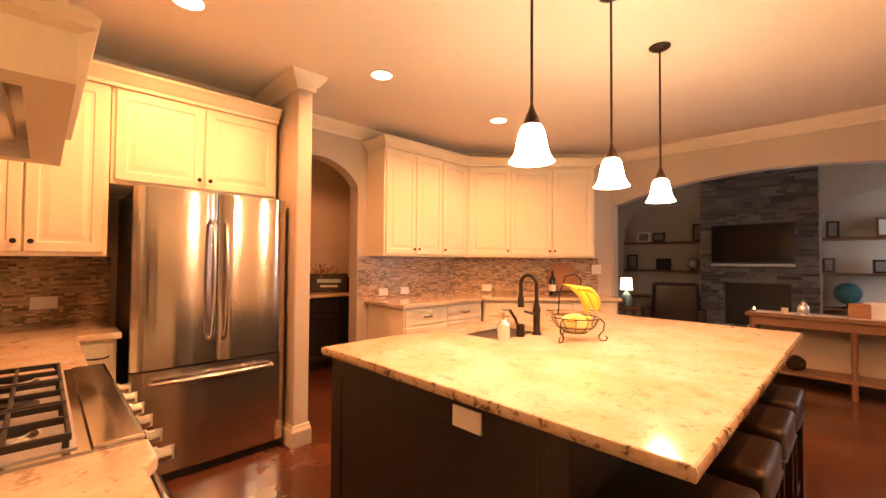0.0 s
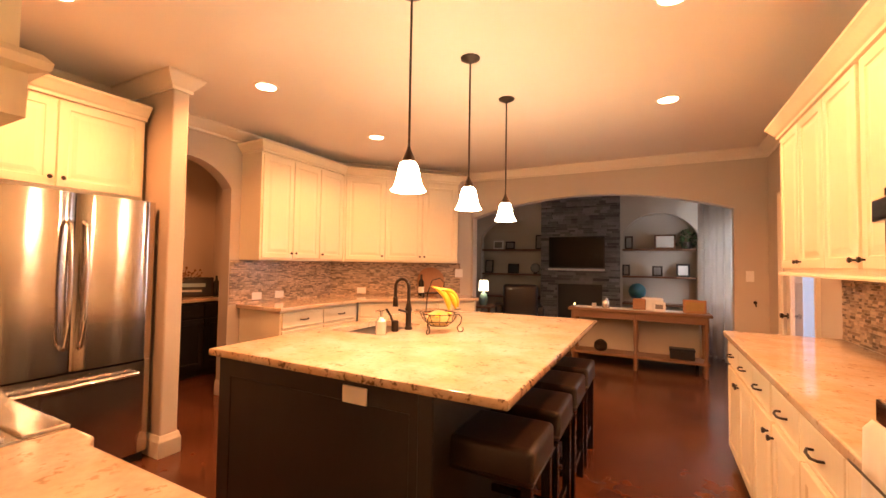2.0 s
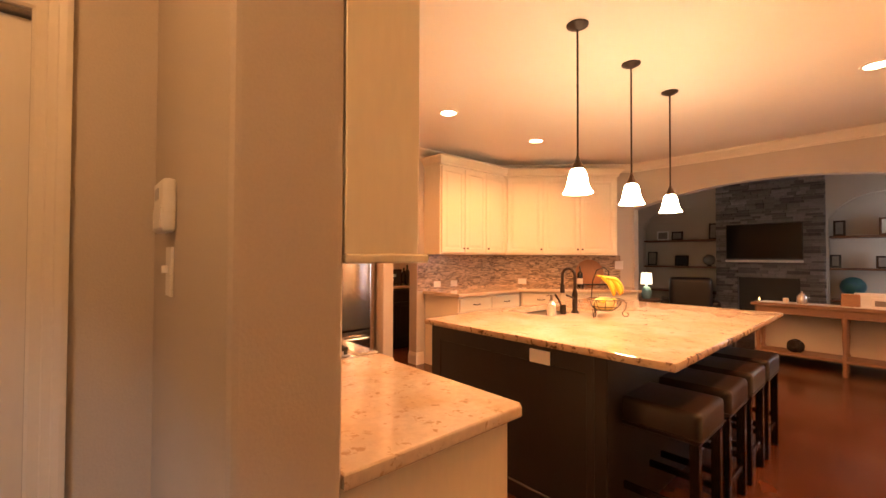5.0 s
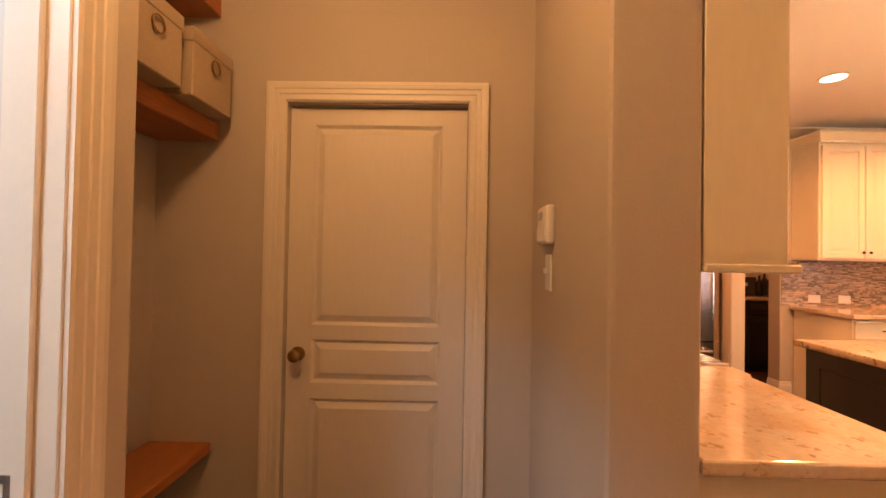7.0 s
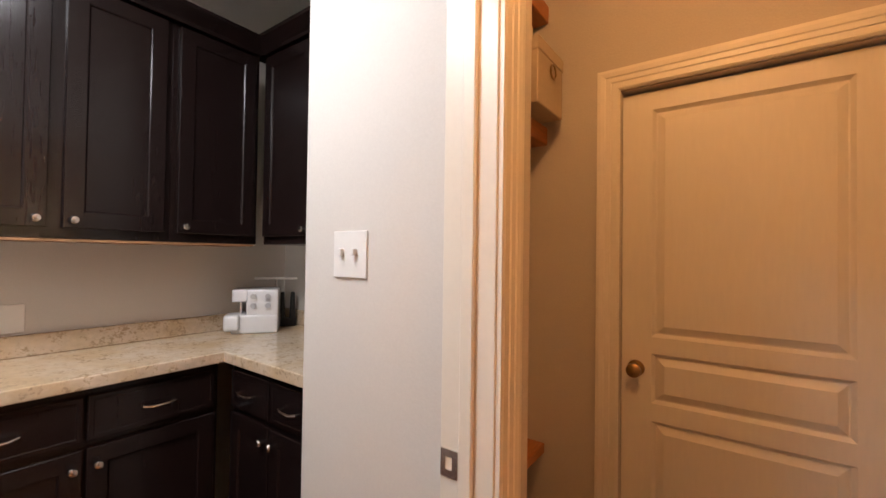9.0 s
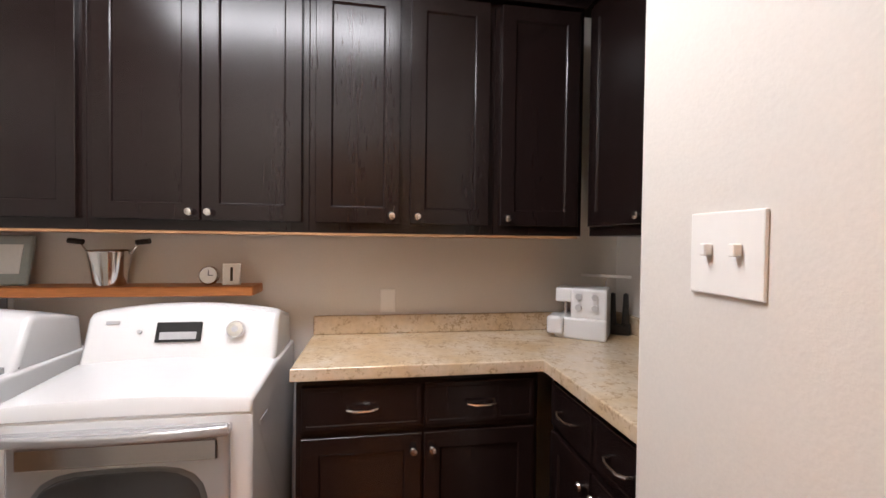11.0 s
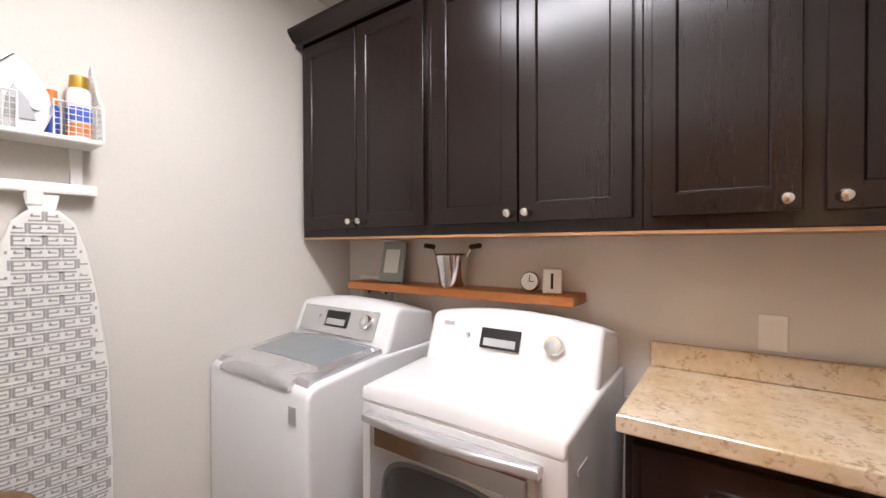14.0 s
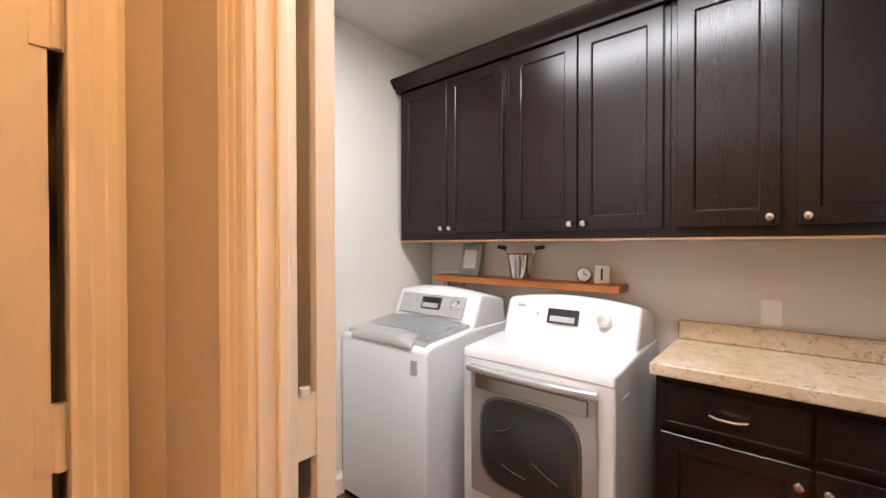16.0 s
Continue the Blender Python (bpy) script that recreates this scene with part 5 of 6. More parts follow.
part("neck", prism([(-0.025, 1.33), (0.025, 1.33), (0.04, 1.395), (-0.04, 1.395)], 0, 0.012), M_PLAST, ib).matrix_basis = pose(0, -0.04, 0, 90)
part("foot", box(-0.13, 0.13, -0.06, 0.0, -0.125, 0.0, 0.006), M_GREY, ib)

rk = thing("iron_rack", pose(2.09, -2.478, 1.545, 0, 0, -90) @ Matrix.Diagonal((1, 1, 1.1, 1)), "white wire wall rack for the iron", "rack")
part("bar", box(-0.15, 0.15, -0.055, -0.02, -0.018, 0.012, 0.006, 2), M_PLAST, rk)
part("bar_hook", box(-0.02, 0.02, -0.058, -0.046, -0.055, -0.01, 0.005), M_PLAST, rk)
for dx in (-0.105, 0.105):
    part("bracket", box(dx - 0.016, dx + 0.016, -0.02, 0.0, -0.01, 0.125, 0.003), M_PLAST, rk)
part("tray", box(-0.145, 0.145, -0.13, 0.0, 0.12, 0.135, 0.004), M_PLAST, rk)
for dx in (-0.145, 0.145):
    bm = tube([(dx, 0, 0.13), (dx, 0, 0.36), (dx, -0.02, 0.375), (dx, -0.09, 0.26), (dx, -0.13, 0.23), (dx, -0.13, 0.13)], 0.004, 6)
    for k in range(1, 14):
        z = 0.13 + k * 0.017
        reach = -0.13 if z < 0.23 else -0.13 + (z - 0.23) / 0.145 * 0.11
        add_tube(bm, [(dx, 0, z), (dx, reach, z)], 0.0012, 4)
    for k in range(1, 9):
        y = -0.0145 * k
        add_tube(bm, [(dx, y, 0.13), (dx, y, 0.23 if y < -0.125 else 0.375 - max(0, (-y - 0.02)) / 0.11 * 0.145)], 0.0012, 4)
    part("side_mesh", bm, M_PLAST, rk, "white wire mesh side")
for x0, x1 in ((-0.145, -0.045), (0.03, 0.145)):
    bm = tube([(x0, -0.13, 0.13), (x0, -0.13, 0.225), (x1, -0.13, 0.225), (x1, -0.13, 0.13)], 0.0035, 6)
    for k in range(1, 6):
        add_tube(bm, [(x0, -0.13, 0.13 + k * 0.016), (x1, -0.13, 0.13 + k * 0.016)], 0.0012, 4)
    for k in range(1, 7):
        x = x0 + (x1 - x0) * k / 7
        add_tube(bm, [(x, -0.13, 0.13), (x, -0.13, 0.225)], 0.0012, 4)
    part("front_mesh", bm, M_PLAST, rk, "white wire mesh front")
ir = thing("clothes_iron", pose(2.025, -2.430, 1.694, 0, 0, -90), "white clothes iron standing on its heel", "iron")
IRON = [(-0.078, 0.0), (-0.082, 0.05), (-0.066, 0.11), (-0.036, 0.165), (0.004, 0.212), (0.018, 0.205), (0.05, 0.165), (0.076, 0.115), (0.084, 0.06), (0.06, 0.0)]
bm = prism(IRON, -0.042, 0.042, 0.012)
bm.transform(pose(0, 0, 0, 90))
part("body", bm, M_WHITE, ir)
bm = prism([(-0.086, 0.045), (-0.071, 0.112), (-0.040, 0.169), (0.002, 0.218), (0.004, 0.212), (-0.036, 0.165), (-0.066, 0.11), (-0.082, 0.045)], -0.046, 0.046, 0.001)
bm.transform(pose(0, 0, 0, 90))
part("sole", bm, M_STEELH, ir, "steel sole plate")
bm = prism([(0.0, 0.125), (0.03, 0.085), (0.045, 0.03), (-0.02, 0.03), (-0.015, 0.09)], 0.040, 0.046, 0.003)
bm.transform(pose(0, 0, 0, 90))
part("grip", bm, M_GREY, ir, "grey grip")
part("dial", cyl((0.045, -0.040, 0.075), (0.045, -0.050, 0.075), 0.014), M_PLAST, ir)
sb = thing("spray_bottle", pose(2.025, -2.580, 1.694), "white spray starch can with a gold cap", "spray can")
part("can", lathe([(0.001, 0), (0.030, 0), (0.031, 0.005), (0.031, 0.15), (0.024, 0.162), (0.001, 0.164)], 24), M_WHITE, sb, smooth=True)
part("label", lathe([(0.0315, 0.055), (0.0315, 0.10)], 24), material("blue print", (0.05, 0.12, 0.55), 0.5), sb, "blue label band")
part("lower_label", lathe([(0.0316, 0.012), (0.0316, 0.05)], 24), material("orange print", (0.75, 0.22, 0.05), 0.5), sb, "orange label band")
part("cap", lathe([(0.024, 0.16), (0.025, 0.165), (0.023, 0.20), (0.001, 0.202)], 24), material("gold cap", (0.50, 0.30, 0.05), 0.35, 0.5), sb, "gold cap", True)
ob_ = thing("spray_bottle", pose(2.045, -2.520, 1.694), "blue bottle with an orange cap", "bottle")
part("bottle", lathe([(0.001, 0), (0.018, 0), (0.018, 0.09), (0.012, 0.10)], 16), material("blue plastic", (0.03, 0.09, 0.45), 0.4), ob_)
part("cap", lathe([(0.014, 0.10), (0.014, 0.145), (0.001, 0.147)], 16), material("orange plastic", (0.8, 0.16, 0.02), 0.4), ob_, "orange cap")
hp = thing("laundry_basket", pose(1.86, -2.28, 0), "brown woven wicker laundry basket", "basket")
M_WICKER = material("brown wicker", (0.20, 0.11, 0.05), 0.7, grain=40, vary=0.5, bump=0.6, stretch=(1, 1, 3))
for k in range(15):
    part("woven_band", lathe([(0.150 + k * 0.001, 0.005 + k * 0.046), (0.158 + k * 0.001, 0.028 + k * 0.046), (0.150 + k * 0.001, 0.051 + k * 0.046)], 28), M_WICKER, hp, smooth=True)
part("lining", lathe([(0.001, 0.03), (0.145, 0.03), (0.16, 0.66), (0.16, 0.69)], 28), M_FABRIC, hp)

# ---- things on the island and corner worktops ----
bw = thing("fruit_bowl", pose(-1.07, 1.92, 0.923), "bronze wire fruit bowl with a banana hanger", "fruit bowl")
bm = bmesh.new()
ring = lambda r, z: [(r * math.cos(2 * math.pi * k / 24), r * math.sin(2 * math.pi * k / 24), z) for k in range(25)]
for r, z in ((0.125, 0.125), (0.10, 0.075), (0.06, 0.045)):
    add_tube(bm, ring(r, z), 0.003, 6)
for k in range(12):
    a = 2 * math.pi * k / 12
    add_tube(bm, [(r * math.cos(a), r * math.sin(a), z) for r, z in ((0.02, 0.038), (0.06, 0.045), (0.10, 0.075), (0.118, 0.105), (0.125, 0.125))], 0.0022, 5)
part("basket", bm, M_BRONZE, bw, "bronze wire basket")
for k in range(3):
    a = 2 * math.pi * k / 3 + 0.5
    pts = [(0.125, 0.125), (0.15, 0.10), (0.145, 0.06), (0.12, 0.03), (0.13, 0.006), (0.155, 0.004), (0.165, 0.022), (0.152, 0.032)]
    part("scroll_leg", tube([(r * math.cos(a), r * math.sin(a), z) for r, z in pts], 0.0035, 6), M_BRONZE, bw)
part("hanger", tube([(-0.12, 0.03, 0.12), (-0.11, 0.03, 0.25), (-0.07, 0.02, 0.34), (0.0, 0.0, 0.36), (0.035, 0, 0.33), (0.03, 0, 0.30)], 0.004, 6), M_BRONZE, bw)


def banana(name, m, label):
    b = thing(name, m, label, "banana", "bananas")
    n = 12
    pts = [(0.14 * math.cos(radians(-42 + 84 * i / n)) - 0.12, 0, 0.14 * math.sin(radians(-42 + 84 * i / n))) for i in range(n + 1)]
    rad = [0.006, 0.012, 0.017, 0.019, 0.020, 0.020, 0.020, 0.020, 0.019, 0.018, 0.013, 0.007, 0.005]
    part("fruit", tube(pts, rad, 10), M_YELLOW, b, smooth=True)
    part("stem", tube([pts[-1], (pts[-1][0] - 0.015, 0, pts[-1][2] + 0.012)], 0.005, 6), material("banana stem", (0.25, 0.17, 0.04), 0.7), b)


for k, (yaw, dx) in enumerate(((10, 0.03), (42, 0.035), (75, 0.03))):
    banana("banana", pose(-1.07 + dx + 0.02 * k, 1.905 + 0.03 * k, 0.923 + 0.235, 0, -38 - 6 * k, yaw), "ripe yellow banana hanging above the bowl")
banana("banana", pose(-1.08, 1.90, 0.923 + 0.115, 90, 0, 30), "ripe yellow banana lying in the bowl")
banana("banana", pose(-1.05, 1.95, 0.923 + 0.11, 80, 0, 60), "ripe yellow banana lying in the bowl")
fb = thing("melon", pose(-1.07, 1.92, 0.958), "round pale melon in the wire bowl", "melon")
part("rind", lathe([(0.001, 0), (0.05, 0.008), (0.085, 0.045), (0.075, 0.085), (0.03, 0.105), (0.001, 0.108)], 20), material("pale melon rind", (0.62, 0.48, 0.20), 0.6, grain=60), fb, smooth=True)
sd = thing("soap_dispenser", pose(-1.335, 1.63, 0.923), "clear glass soap dispenser with chrome pump", "soap dispenser")
part("jar", lathe([(0.001, 0.002), (0.034, 0.002), (0.036, 0.008), (0.036, 0.085), (0.022, 0.10), (0.018, 0.112)], 24), M_SILVER, sd, smooth=True)
part("pump", add_tube(cyl((0, 0, 0.11), (0, 0, 0.15), 0.008), [(0, 0, 0.15), (-0.02, 0, 0.155), (-0.045, 0, 0.145)], 0.005), M_STEELH, sd)
br = thing("brush_holder", pose(-1.33, 1.78, 0.923), "dark bronze brush holder with a dish brush", "holder")
part("cup", lathe([(0.001, 0), (0.024, 0), (0.024, 0.07), (0.021, 0.07), (0.021, 0.006)], 20), M_BRONZE, br, smooth=True)
part("brush", tube([(0, 0, 0.02), (-0.02, -0.02, 0.10), (-0.045, -0.04, 0.15)], 0.008, 8), M_BRONZE, br)
wb = thing("wine_bottle", pose(-2.66, 4.38, 0.923), "dark green wine bottle with a white label", "bottle")
part("glass", lathe([(0.001, 0), (0.037, 0), (0.038, 0.01), (0.038, 0.19), (0.030, 0.215), (0.014, 0.235), (0.0135, 0.30), (0.001, 0.302)], 24), M_BGLASS, wb, smooth=True)
part("label", lathe([(0.0386, 0.05), (0.0386, 0.13)], 24), M_PAPER, wb, "white label")
cb = thing("cutting_board", pose(-2.62, 4.60, 0.923, -12, 0, 45), "round wooden cutting board leaning on the mosaic", "cutting board")
part("board", lathe([(0.001, 0), (0.20, 0), (0.204, 0.006), (0.20, 0.018), (0.001, 0.018)], 36, pose(0, 0, 0.204, 90)), material("warm maple board", (0.34, 0.15, 0.06), 0.45, grain=14, vary=0.25, stretch=(8, 1, 1)), cb, smooth=True)
ct = thing("cooktop_rail", pose(-2.42, 4.46, 0.923, 0, 0, 45), "low black trivet on the corner worktop", "trivet")
part("rail", add_box(box(-0.25, 0.25, -0.012, 0.012, 0.04, 0.055, 0.003), -0.25, 0.25, 0.10, 0.12, 0.04, 0.055, 0.003), M_BLACK, ct)
for dx in (-0.22, 0.22):
    part("foot", box(dx - 0.01, dx + 0.01, -0.01, 0.12, 0, 0.042, 0.003), M_BLACK, ct)

# ---- pantry ----
cabinet("pantry_cabinet", pose(-4.52, 1.07, 0, 0, 0, 90), 1.92, 0.62, 0, 0.883, 4, M_NAVY, "black painted pantry base cabinet", SHAKER, drawers=0.15, knob_mt=M_BRONZE, low_knobs=False, toe=0.09)
tagged(mesh_ob("pantry_worktop", box(-5.148, -4.49, 1.055, 2.998, 0.885, 0.923, 0.008, 2), M_GRANITE), "polished granite pantry worktop", "worktop")
cs = thing("chalk_sign", pose(-4.80, 2.50, 0.923, -10, 0, 62), "black framed chalk sign with pale lettering", "sign")
part("frame", box(-0.24, 0.24, -0.012, 0.012, 0, 0.24, 0.006), M_BRONZE, cs)
part("slate", box(-0.215, 0.215, -0.016, -0.0125, 0.025, 0.215), M_BLACK, cs)
part("lettering", box(-0.15, 0.15, -0.0185, -0.0162, 0.12, 0.165), material("pale blue chalk", (0.35, 0.50, 0.52), 0.9), cs, "pale chalk lettering")
part("lettering", box(-0.11, 0.11, -0.0185, -0.0162, 0.06, 0.085), material("white chalk", (0.6, 0.6, 0.55), 0.9), cs, "pale chalk lettering")
for dx, dy, h, mt in ((0.0, 0.0, 0.26, M_BGLASS), (0.06, 0.10, 0.30, M_BRONZE), (-0.10, 0.14, 0.30, M_BLACK)):
    b = thing("wine_bottle", pose(-4.68 + dx, 2.74 + dy, 0.923), "dark bottle on the pantry worktop", "bottle")
    part("glass", lathe([(0.001, 0), (0.036, 0), (0.037, 0.01), (0.037, h * 0.6), (0.028, h * 0.72), (0.013, h * 0.8), (0.013, h), (0.001, h + 0.002)], 18), mt, b, smooth=True)
fl = thing("dried_flowers", pose(-4.92, 2.45, 0.923), "dried flowers behind the chalk sign", "plant")
rng = random.Random(8)
bm = bmesh.new()
for k in range(40):
    a, r, z = rng.random() * 6.28, rng.random() * 0.22, 0.24 + rng.random() * 0.12
    add_tube(bm, [(0, 0, 0.02), (r * 0.5 * math.cos(a), r * 0.5 * math.sin(a), z * 0.6), (r * math.cos(a), r * math.sin(a), z)], 0.002, 4)
    bmesh.ops.create_icosphere(bm, subdivisions=1, radius=0.010 + rng.random() * 0.006, matrix=pose(r * math.cos(a), r * math.sin(a), z))
part("stems", bm, material("dried petals", (0.30, 0.17, 0.10), 0.9), fl)

# ---- living room ----
sf = thing("fireplace", pose(-1.16, 8.10, 0), "grey ledger stone fireplace with a black firebox", "fireplace", kind="structure")
SX0, SX1 = -0.77, 0.77
bm = box(SX0 + 0.01, -0.43, 0.02, 0.12, 0, 3.0)
add_box(bm, 0.445, SX1 - 0.01, 0.02, 0.12, 0, 3.0)
add_box(bm, -0.43, 0.445, 0.02, 0.12, 1.0, 3.0)
add_box(bm, -0.43, 0.445, 0.02, 0.12, 0, 0.3)
part("core", bm, M_STONE, sf)
rng = random.Random(11)
verts, faces = [], []
z = 0.0
while z < 2.97:
    h = rng.choice((0.035, 0.045, 0.06))
    x = SX0 - rng.random() * 0.1
    while x < SX1:
        ln = 0.10 + rng.random() * 0.22
        for a, c in ([(x, x + ln - 0.004)] if not (0.3 < z + h * 0.5 < 1.0) else [(x, min(x + ln - 0.004, -0.43)), (max(x, 0.445), x + ln - 0.004)]):
            a, c = max(a, SX0), min(c, SX1)
            if c - a > 0.015:
                o, d, zt = len(verts), -0.005 - rng.random() * 0.03, min(3.0, z + h - 0.004)
                verts += [(a, 0.02, z), (c, 0.02, z), (c, 0.02, zt), (a, 0.02, zt), (a + .003, d, z + .002), (c - .003, d + rng.random() * 0.008, z + .002), (c - .003, d, zt - .002), (a + .003, d + rng.random() * 0.006, zt - .002)]
                faces += [(o + 4, o + 5, o + 6, o + 7), (o, o + 1, o + 5, o + 4), (o + 1, o + 2, o + 6, o + 5), (o + 2, o + 3, o + 7, o + 6), (o + 3, o, o + 4, o + 7)]
        x += ln
    z += h
me = bpy.data.meshes.new("ledger_stones")
me.from_pydata(verts, [], faces)
me.materials.append(M_STONE)
lo = new("ledger_stones", me)
lo.parent = sf
tagged(lo, kind="stuff")
part("firebox", add_box(box(-0.43, 0.445, 0.10, 0.118, 0.3, 1.0), -0.40, 0.41, 0.02, 0.03, 0.93, 0.99), M_BLACK, sf, "black firebox")
tv = thing("television", pose(-1.21, 8.06, 0), "wall mounted black flat television with a white soundbar", "television")
part("screen", box(-0.545, 0.545, -0.015, 0.03, 1.33, 1.965, 0.006), M_BLACK, tv)
part("glass", box(-0.53, 0.53, -0.018, -0.0155, 1.35, 1.95), material("television screen", (0.008, 0.007, 0.006), 0.16, grain=5, vary=0.1, spec=0.16), tv, "dark glossy screen")
part("soundbar", box(-0.55, 0.55, -0.05, 0.02, 1.275, 1.315, 0.008), M_PLAST, tv, "white soundbar")


def niche_shelf(x0, x1, z, label):
    tagged(mesh_ob("niche_board", box(x0, x1, 8.24, 8.615, z - 0.035, z, 0.004), M_SHELF), label, "shelf")


for z in (1.72, 1.18, 0.68):
    niche_shelf(-3.32, -1.96, z, "dark stained shelf in the arched niche")
for z in (1.72, 1.195, 0.67):
    niche_shelf(-0.36, 0.89, z, "dark stained shelf in the arched niche")


def small_frame(x, y, z, w, h, mt, inner, label):
    f = thing("picture_frame", pose(x, y, z, -6), label, "picture frame")
    part("frame", box(-w / 2, w / 2, -0.012, 0.008, 0, h, 0.005), mt, f)
    part("picture", box(-w / 2 + 0.03, w / 2 - 0.03, -0.0145, -0.0125, 0.03, h - 0.03), inner, f)


M_DIM = material("dim print", (0.22, 0.20, 0.18), 0.7, grain=12, vary=0.4)
small_frame(-2.98, 8.38, 1.72, 0.24, 0.20, M_PLAST, M_DIM, "white picture frame on the niche shelf")
small_frame(-2.70, 8.38, 1.72, 0.22, 0.18, M_BRONZE, M_DIM, "dark picture frame on the niche shelf")
small_frame(-2.05, 8.38, 1.72, 0.15, 0.32, M_BRONZE, M_DIM, "tall dark picture frame on the niche shelf")
small_frame(-3.2, 8.38, 1.18, 0.20, 0.30, M_BLACK, M_DIM, "black picture frame on the niche shelf")
small_frame(-2.62, 8.38, 1.18, 0.26, 0.22, M_BRONZE, M_BLACK, "dark wooden box frame on the niche shelf")
small_frame(-2.2, 8.38, 0.68, 0.24, 0.20, M_BRONZE, M_DIM, "dark frame on the low niche shelf")
small_frame(-0.25, 8.38, 1.72, 0.15, 0.26, M_BRONZE, M_DIM, "dark picture frame on the niche shelf")
small_frame(0.38, 8.38, 1.72, 0.36, 0.28, M_SHELF, M_PAPER, "dark wooden frame with a white certificate")
small_frame(0.68, 8.40, 1.195, 0.22, 0.24, M_BLACK, M_PAPER, "black framed white card on the shelf")
small_frame(0.25, 8.38, 1.195, 0.18, 0.2, M_BRONZE, M_DIM, "small dark frame on the niche shelf")
small_frame(-0.3, 8.38, 1.195, 0.14, 0.22, M_BLACK, M_DIM, "small black frame on the niche shelf")
gb = thing("glass_globe", pose(-2.12, 8.38, 1.18), "clear glass ball ornament on the shelf", "ornament")
part("ball", lathe([(0.001, 0.02)] + [(0.11 * math.sin(math.pi * k / 10), 0.13 - 0.11 * math.cos(math.pi * k / 10)) for k in range(1, 10)] + [(0.001, 0.24)], 20), M_SILVER, gb, smooth=True)
part("stand", lathe([(0.05, 0), (0.05, 0.01), (0.03, 0.025)], 16), M_BRONZE, gb)
eg = thing("globe", pose(-0.10, 8.40, 0.67), "blue desk globe on a dark stand", "globe")
part("ball", lathe([(0.001, 0.06)] + [(0.16 * math.sin(math.pi * k / 12), 0.22 - 0.16 * math.cos(math.pi * k / 12)) for k in range(1, 12)] + [(0.001, 0.38)], 24), material("blue globe paper", (0.04, 0.13, 0.20), 0.4, grain=6, vary=0.5, second=(0.8, 1.2, 0.7), patches=9), eg, smooth=True)
part("stand", lathe([(0.09, 0), (0.09, 0.015), (0.02, 0.03), (0.02, 0.07)], 20), M_BRONZE, eg)
pl = thing("potted_plant", pose(0.74, 8.40, 1.72), "trailing green plant in a dark pot", "plant")
part("pot", lathe([(0.001, 0), (0.07, 0), (0.09, 0.13), (0.08, 0.13), (0.07, 0.1), (0.001, 0.1)], 20), M_BRONZE, pl)
rng = random.Random(4)
bm = bmesh.new()
for k in range(130):
    a, r, z = rng.random() * 6.28, 0.03 + rng.random() * 0.20, 0.08 + rng.random() * 0.26
    m = pose(r * math.cos(a), min(0.12, r * math.sin(a)), z - r * 0.5 + 0.05, rng.random() * 120, rng.random() * 120, rng.random() * 360)
    v = [bm.verts.new(m @ Vector(p)) for p in ((0, -0.035, 0), (0.016, 0, 0.004), (0, 0.035, 0), (-0.016, 0, 0.004))]
    bm.faces.new(v)
tagged(part("leaves", bm, material("green leaf", (0.05, 0.09, 0.03), 0.5), pl), kind="stuff")

# console table behind the sofa
cn = thing("console_table", pose(-0.02, 5.50, 0) @ Matrix.Diagonal((0.96, 1, 1.07, 1)), "long weathered wooden console table with a low shelf", "console table")
part("tabletop", box(-0.90, 0.90, -0.03, 0.38, 0.705, 0.74, 0.006), M_OAK, cn)
part("apron", box(-0.85, 0.85, 0.0, 0.02, 0.62, 0.705, 0.003), M_OAK, cn)
part("back_apron", box(-0.85, 0.85, 0.33, 0.35, 0.62, 0.705, 0.003), M_OAK, cn)
part("low_shelf", box(-0.87, 0.87, 0.0, 0.35, 0.15, 0.18, 0.004), M_OAK, cn)
for dx in (-0.83, 0.0, 0.83):
    for dy in (0.03, 0.32):
        bm = lathe([(0.022, 0), (0.03, 0.05), (0.02, 0.08), (0.032, 0.14), (0.032, 0.19), (0.02, 0.22), (0.03, 0.40), (0.024, 0.52), (0.034, 0.56), (0.034, 0.705), (0.001, 0.705)], 14, pose(dx, dy, 0))
        part("leg", bm, M_OAK, cn, smooth=True)
tagged(mesh_ob("table_runner", box(-0.80, 0.55, 5.55, 5.78, 0.793, 0.797, 0.001), M_PAPER), "white runner along the console table", "table runner")
tj = thing("glass_jar", pose(-0.40, 5.62, 0.797), "glass jar with a lid on the console", "jar")
part("jar", lathe([(0.001, 0), (0.045, 0), (0.055, 0.03), (0.05, 0.09), (0.03, 0.11)], 20), M_SILVER, tj, smooth=True)
part("lid", lathe([(0.032, 0.11), (0.03, 0.125), (0.012, 0.135), (0.014, 0.15), (0.001, 0.155)], 20), M_SILVER, tj, smooth=True)
cd = thing("candle", pose(-0.55, 5.60, 0.797), "small white candle on the console", "candle")
part("wax", lathe([(0.001, 0), (0.03, 0), (0.03, 0.06), (0.001, 0.058)], 16), M_PAPER, cd)
cd = thing("tealight", pose(-0.82, 5.62, 0.792), "lit tealight at the end of the console", "candle")
part("cup", lathe([(0.001, 0), (0.03, 0), (0.03, 0.02), (0.001, 0.018)], 16), M_SILVER, cd)
part("flame", lathe([(0.001, 0.02), (0.009, 0.03), (0.001, 0.055)], 10), material("candle flame", (1, 0.6, 0.2), 0.5, emit=(1.0, 0.55, 0.18), power=12), cd, "small flame")
small_frame(0.18, 5.68, 0.792, 0.26, 0.17, M_PLAST, M_PAPER, "white picture frame on the console")
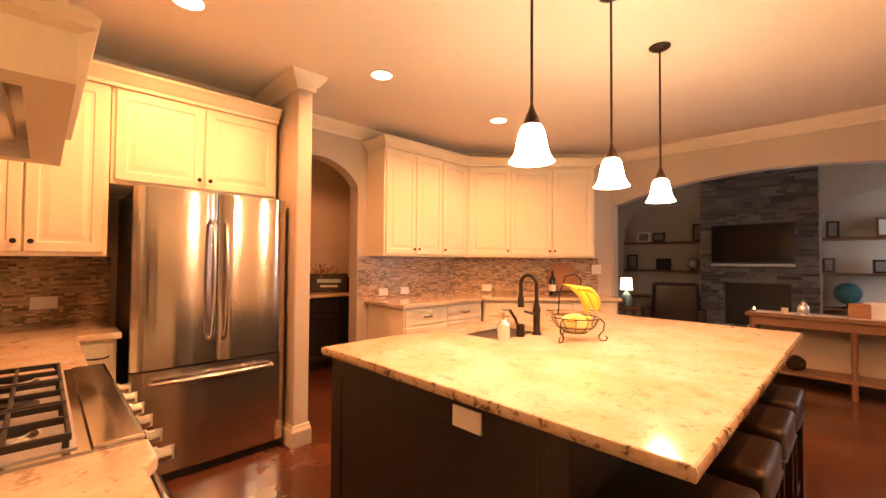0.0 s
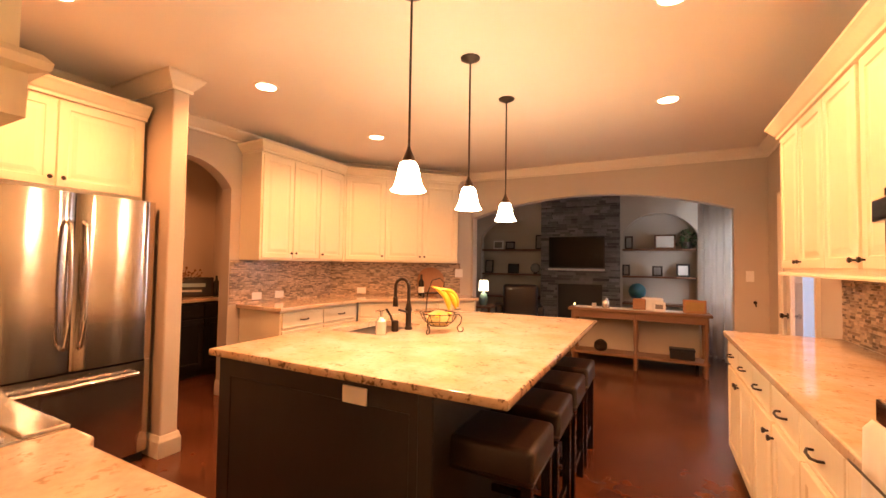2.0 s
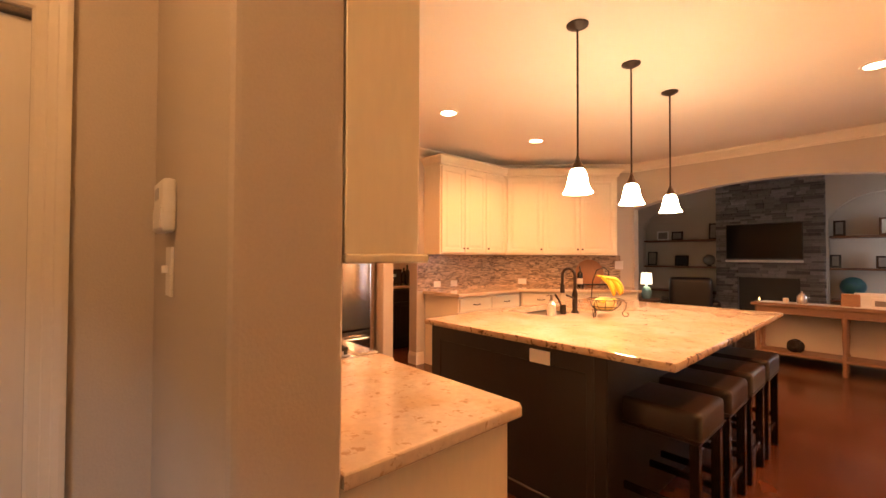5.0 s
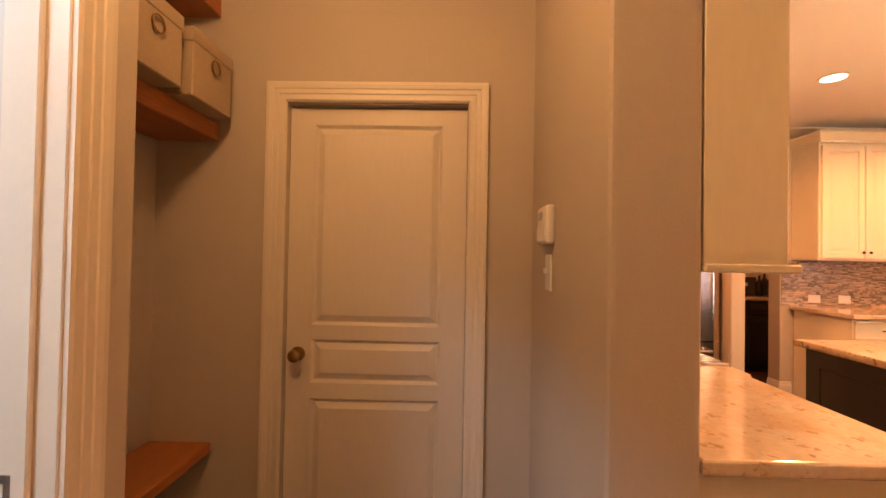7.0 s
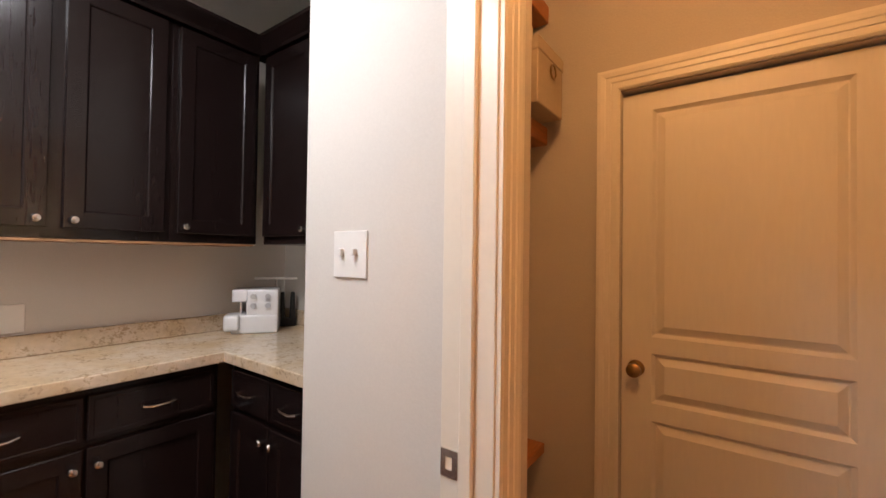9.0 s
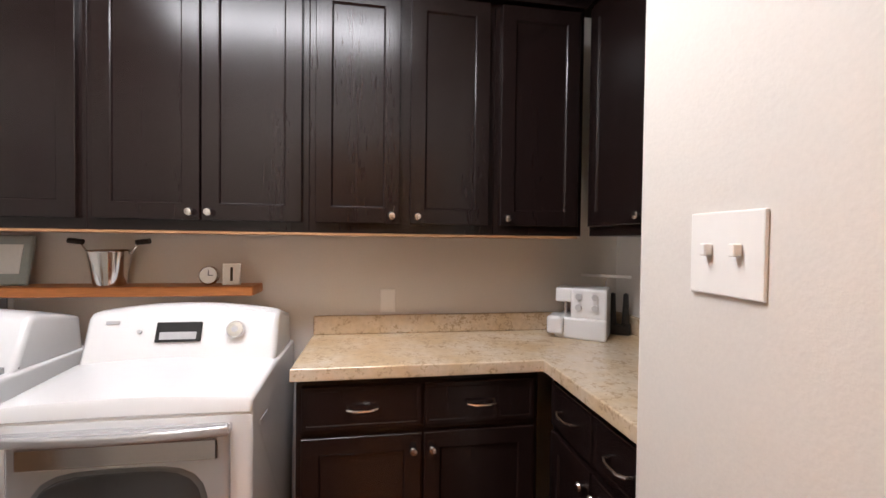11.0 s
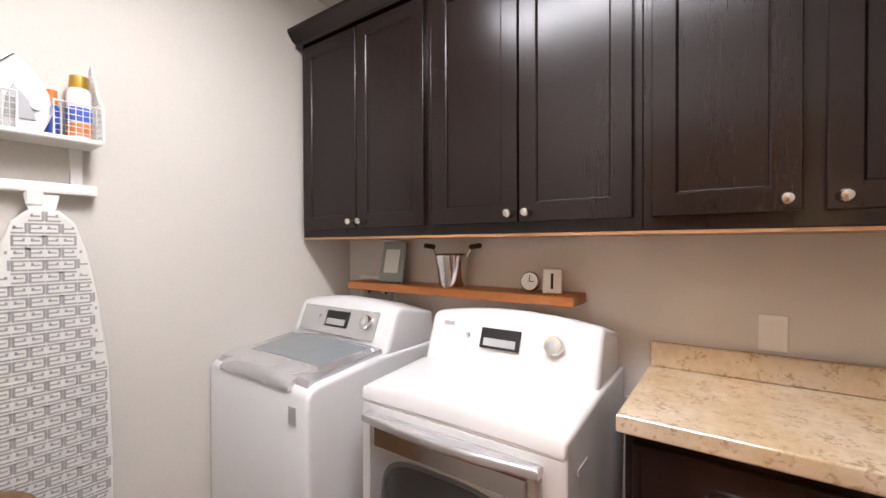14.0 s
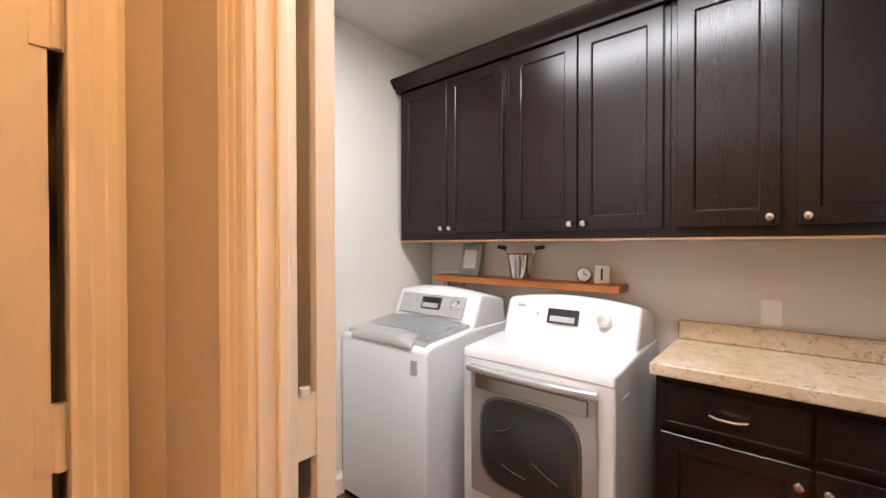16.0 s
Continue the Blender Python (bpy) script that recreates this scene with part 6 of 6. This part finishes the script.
small_frame(0.26, 5.60, 0.792, 0.15, 0.12, M_PLAST, M_DIM, "small white picture frame on the console")
small_frame(0.66, 5.62, 0.792, 0.26, 0.17, M_PINE, M_BRASS, "golden wooden picture frame on the console")
sc = thing("gift_box", pose(0.02, 5.70, 0.792), "small tan woven box on the console", "box")
part("box", box(-0.08, 0.08, -0.06, 0.06, 0, 0.15, 0.01), M_PINE, sc)
wk = thing("wicker_ball", pose(-0.47, 5.66, 0.193), "dark twig ball on the low shelf", "ornament")
bm = bmesh.new()
rng = random.Random(5)
for k in range(22):
    m = pose(0, 0, 0.07, rng.random() * 180, rng.random() * 180, rng.random() * 180)
    add_tube(bm, [m @ Vector((0.085 * math.cos(2 * math.pi * i / 14), 0.068 * math.sin(2 * math.pi * i / 14), 0)) for i in range(15)], 0.006, 5)
part("twigs", bm, M_BRONZE, wk)
bb = thing("storage_box", pose(0.52, 5.66, 0.193), "low black box on the console shelf", "box")
part("box", box(-0.14, 0.14, -0.08, 0.08, 0, 0.13, 0.008), M_BLACK, bb)
part("lid", box(-0.145, 0.145, -0.085, 0.085, 0.10, 0.135, 0.006), M_BLACK, bb)
so_ = thing("sofa", pose(-0.06, 5.95, 0) @ Matrix.Diagonal((0.82, 1, 1, 1)), "cream upholstered sofa seen from behind", "sofa")
part("back", box(-1.0, 1.0, 0.0, 0.22, 0.10, 0.68, 0.04, 4), M_FABRIC, so_, smooth=True)
part("seat", box(-0.95, 0.95, 0.20, 0.90, 0.10, 0.45, 0.05, 4), M_FABRIC, so_, smooth=True)
for dx in (-1.08, 0.90):
    part("arm", box(dx, dx + 0.18, 0.02, 0.90, 0.10, 0.60, 0.05, 4), M_FABRIC, so_, smooth=True)
for dx in (-0.95, 0.95):
    for dy in (0.08, 0.82):
        part("leg", cyl((dx, dy, 0), (dx, dy, 0.11), 0.025), M_DARK, so_)
cu = thing("curtain", pose(0, 0, 0), "sheer white floor length curtain at the window", "curtain")
bm = bmesh.new()
n = 90
rows_ = [[bm.verts.new((0.86 + 0.36 * i / n + 0.035 * math.sin(i * 0.42 + 0.25 * k) + 0.012 * math.sin(i * 1.1), 7.75 - 1.35 * i / n + 0.06 * math.sin(i * 0.42 + 0.3 * k), 0.02 + (2.62 - 0.02) * k / 3)) for i in range(n + 1)] for k in range(4)]
for a, b in zip(rows_, rows_[1:]):
    for i in range(n):
        bm.faces.new((a[i], a[i + 1], b[i + 1], b[i]))
cp = part("panel", bm, M_SHEER, cu, smooth=True)
cp.modifiers.new("thick", "SOLIDIFY").thickness = 0.004
part("rod", cyl((0.84, 7.85, 2.63), (1.24, 6.3, 2.63), 0.014), M_BRONZE, cu)
wn_ = thing("window_1", pose(1.38, 6.9, 1.2, 0, 0, -90), "tall living room window with white frame", "window", kind="structure")
part("frame", add_box(add_box(add_box(box(-0.90, -0.84, 0, 0.05, -1.2, 1.1), 0.84, 0.90, 0, 0.05, -1.2, 1.1), -0.84, 0.84, 0, 0.05, 1.04, 1.1), -0.03, 0.03, 0, 0.05, -1.2, 1.04), M_TRIM, wn_)
pn = part("pane", box(-0.84, 0.84, 0.02, 0.026, -1.2, 1.04), M_GLASS, wn_)
pn.visible_shadow = False
structure("backdrop_window", box(1.9, 1.93, 5.6, 8.2, 0, 2.6), M_DAYLT, "pale daylight beyond the window", "backdrop")

rc = thing("recliner", pose(-2.12, 7.2, 0, 0, 0, 200), "dark brown leather recliner", "armchair")
part("seat", box(-0.30, 0.30, -0.35, 0.30, 0.12, 0.48, 0.06, 4), M_LEATHER, rc, smooth=True)
part("backrest", box(-0.32, 0.32, 0.22, 0.45, 0.30, 1.02, 0.08, 4), M_LEATHER, rc, smooth=True)
for dx in (-0.44, 0.30):
    part("arm", box(dx, dx + 0.16, -0.38, 0.36, 0.08, 0.62, 0.06, 4), M_LEATHER, rc, smooth=True)
part("base", box(-0.30, 0.30, -0.30, 0.30, 0, 0.12), M_BLACK, rc)
stb = thing("side_table", pose(-2.72, 6.8, 0), "dark wooden side table", "table")
part("tabletop", box(-0.25, 0.25, -0.25, 0.25, 0.56, 0.60, 0.006), M_SHELF, stb)
for sx in (-1, 1):
    for sy in (-1, 1):
        part("leg", box(sx * 0.22 - 0.02, sx * 0.22 + 0.02, sy * 0.22 - 0.02, sy * 0.22 + 0.02, 0, 0.56), M_SHELF, stb)
tl = thing("table_lamp", pose(-2.70, 6.8, 0.60), "lit table lamp with a pale blue base", "lamp")
part("base", lathe([(0.001, 0), (0.06, 0), (0.085, 0.06), (0.09, 0.12), (0.06, 0.2), (0.02, 0.24), (0.015, 0.28), (0.001, 0.285)], 24), material("pale blue glaze", (0.25, 0.42, 0.45), 0.2), tl, smooth=True)
part("shade", lathe([(0.10, 0.27), (0.085, 0.47), (0.082, 0.47), (0.097, 0.27)], 28), material("lit linen shade", (0.8, 0.75, 0.65), 0.8, emit=(1.0, 0.80, 0.55), power=3.0), tl, "glowing linen shade", True)
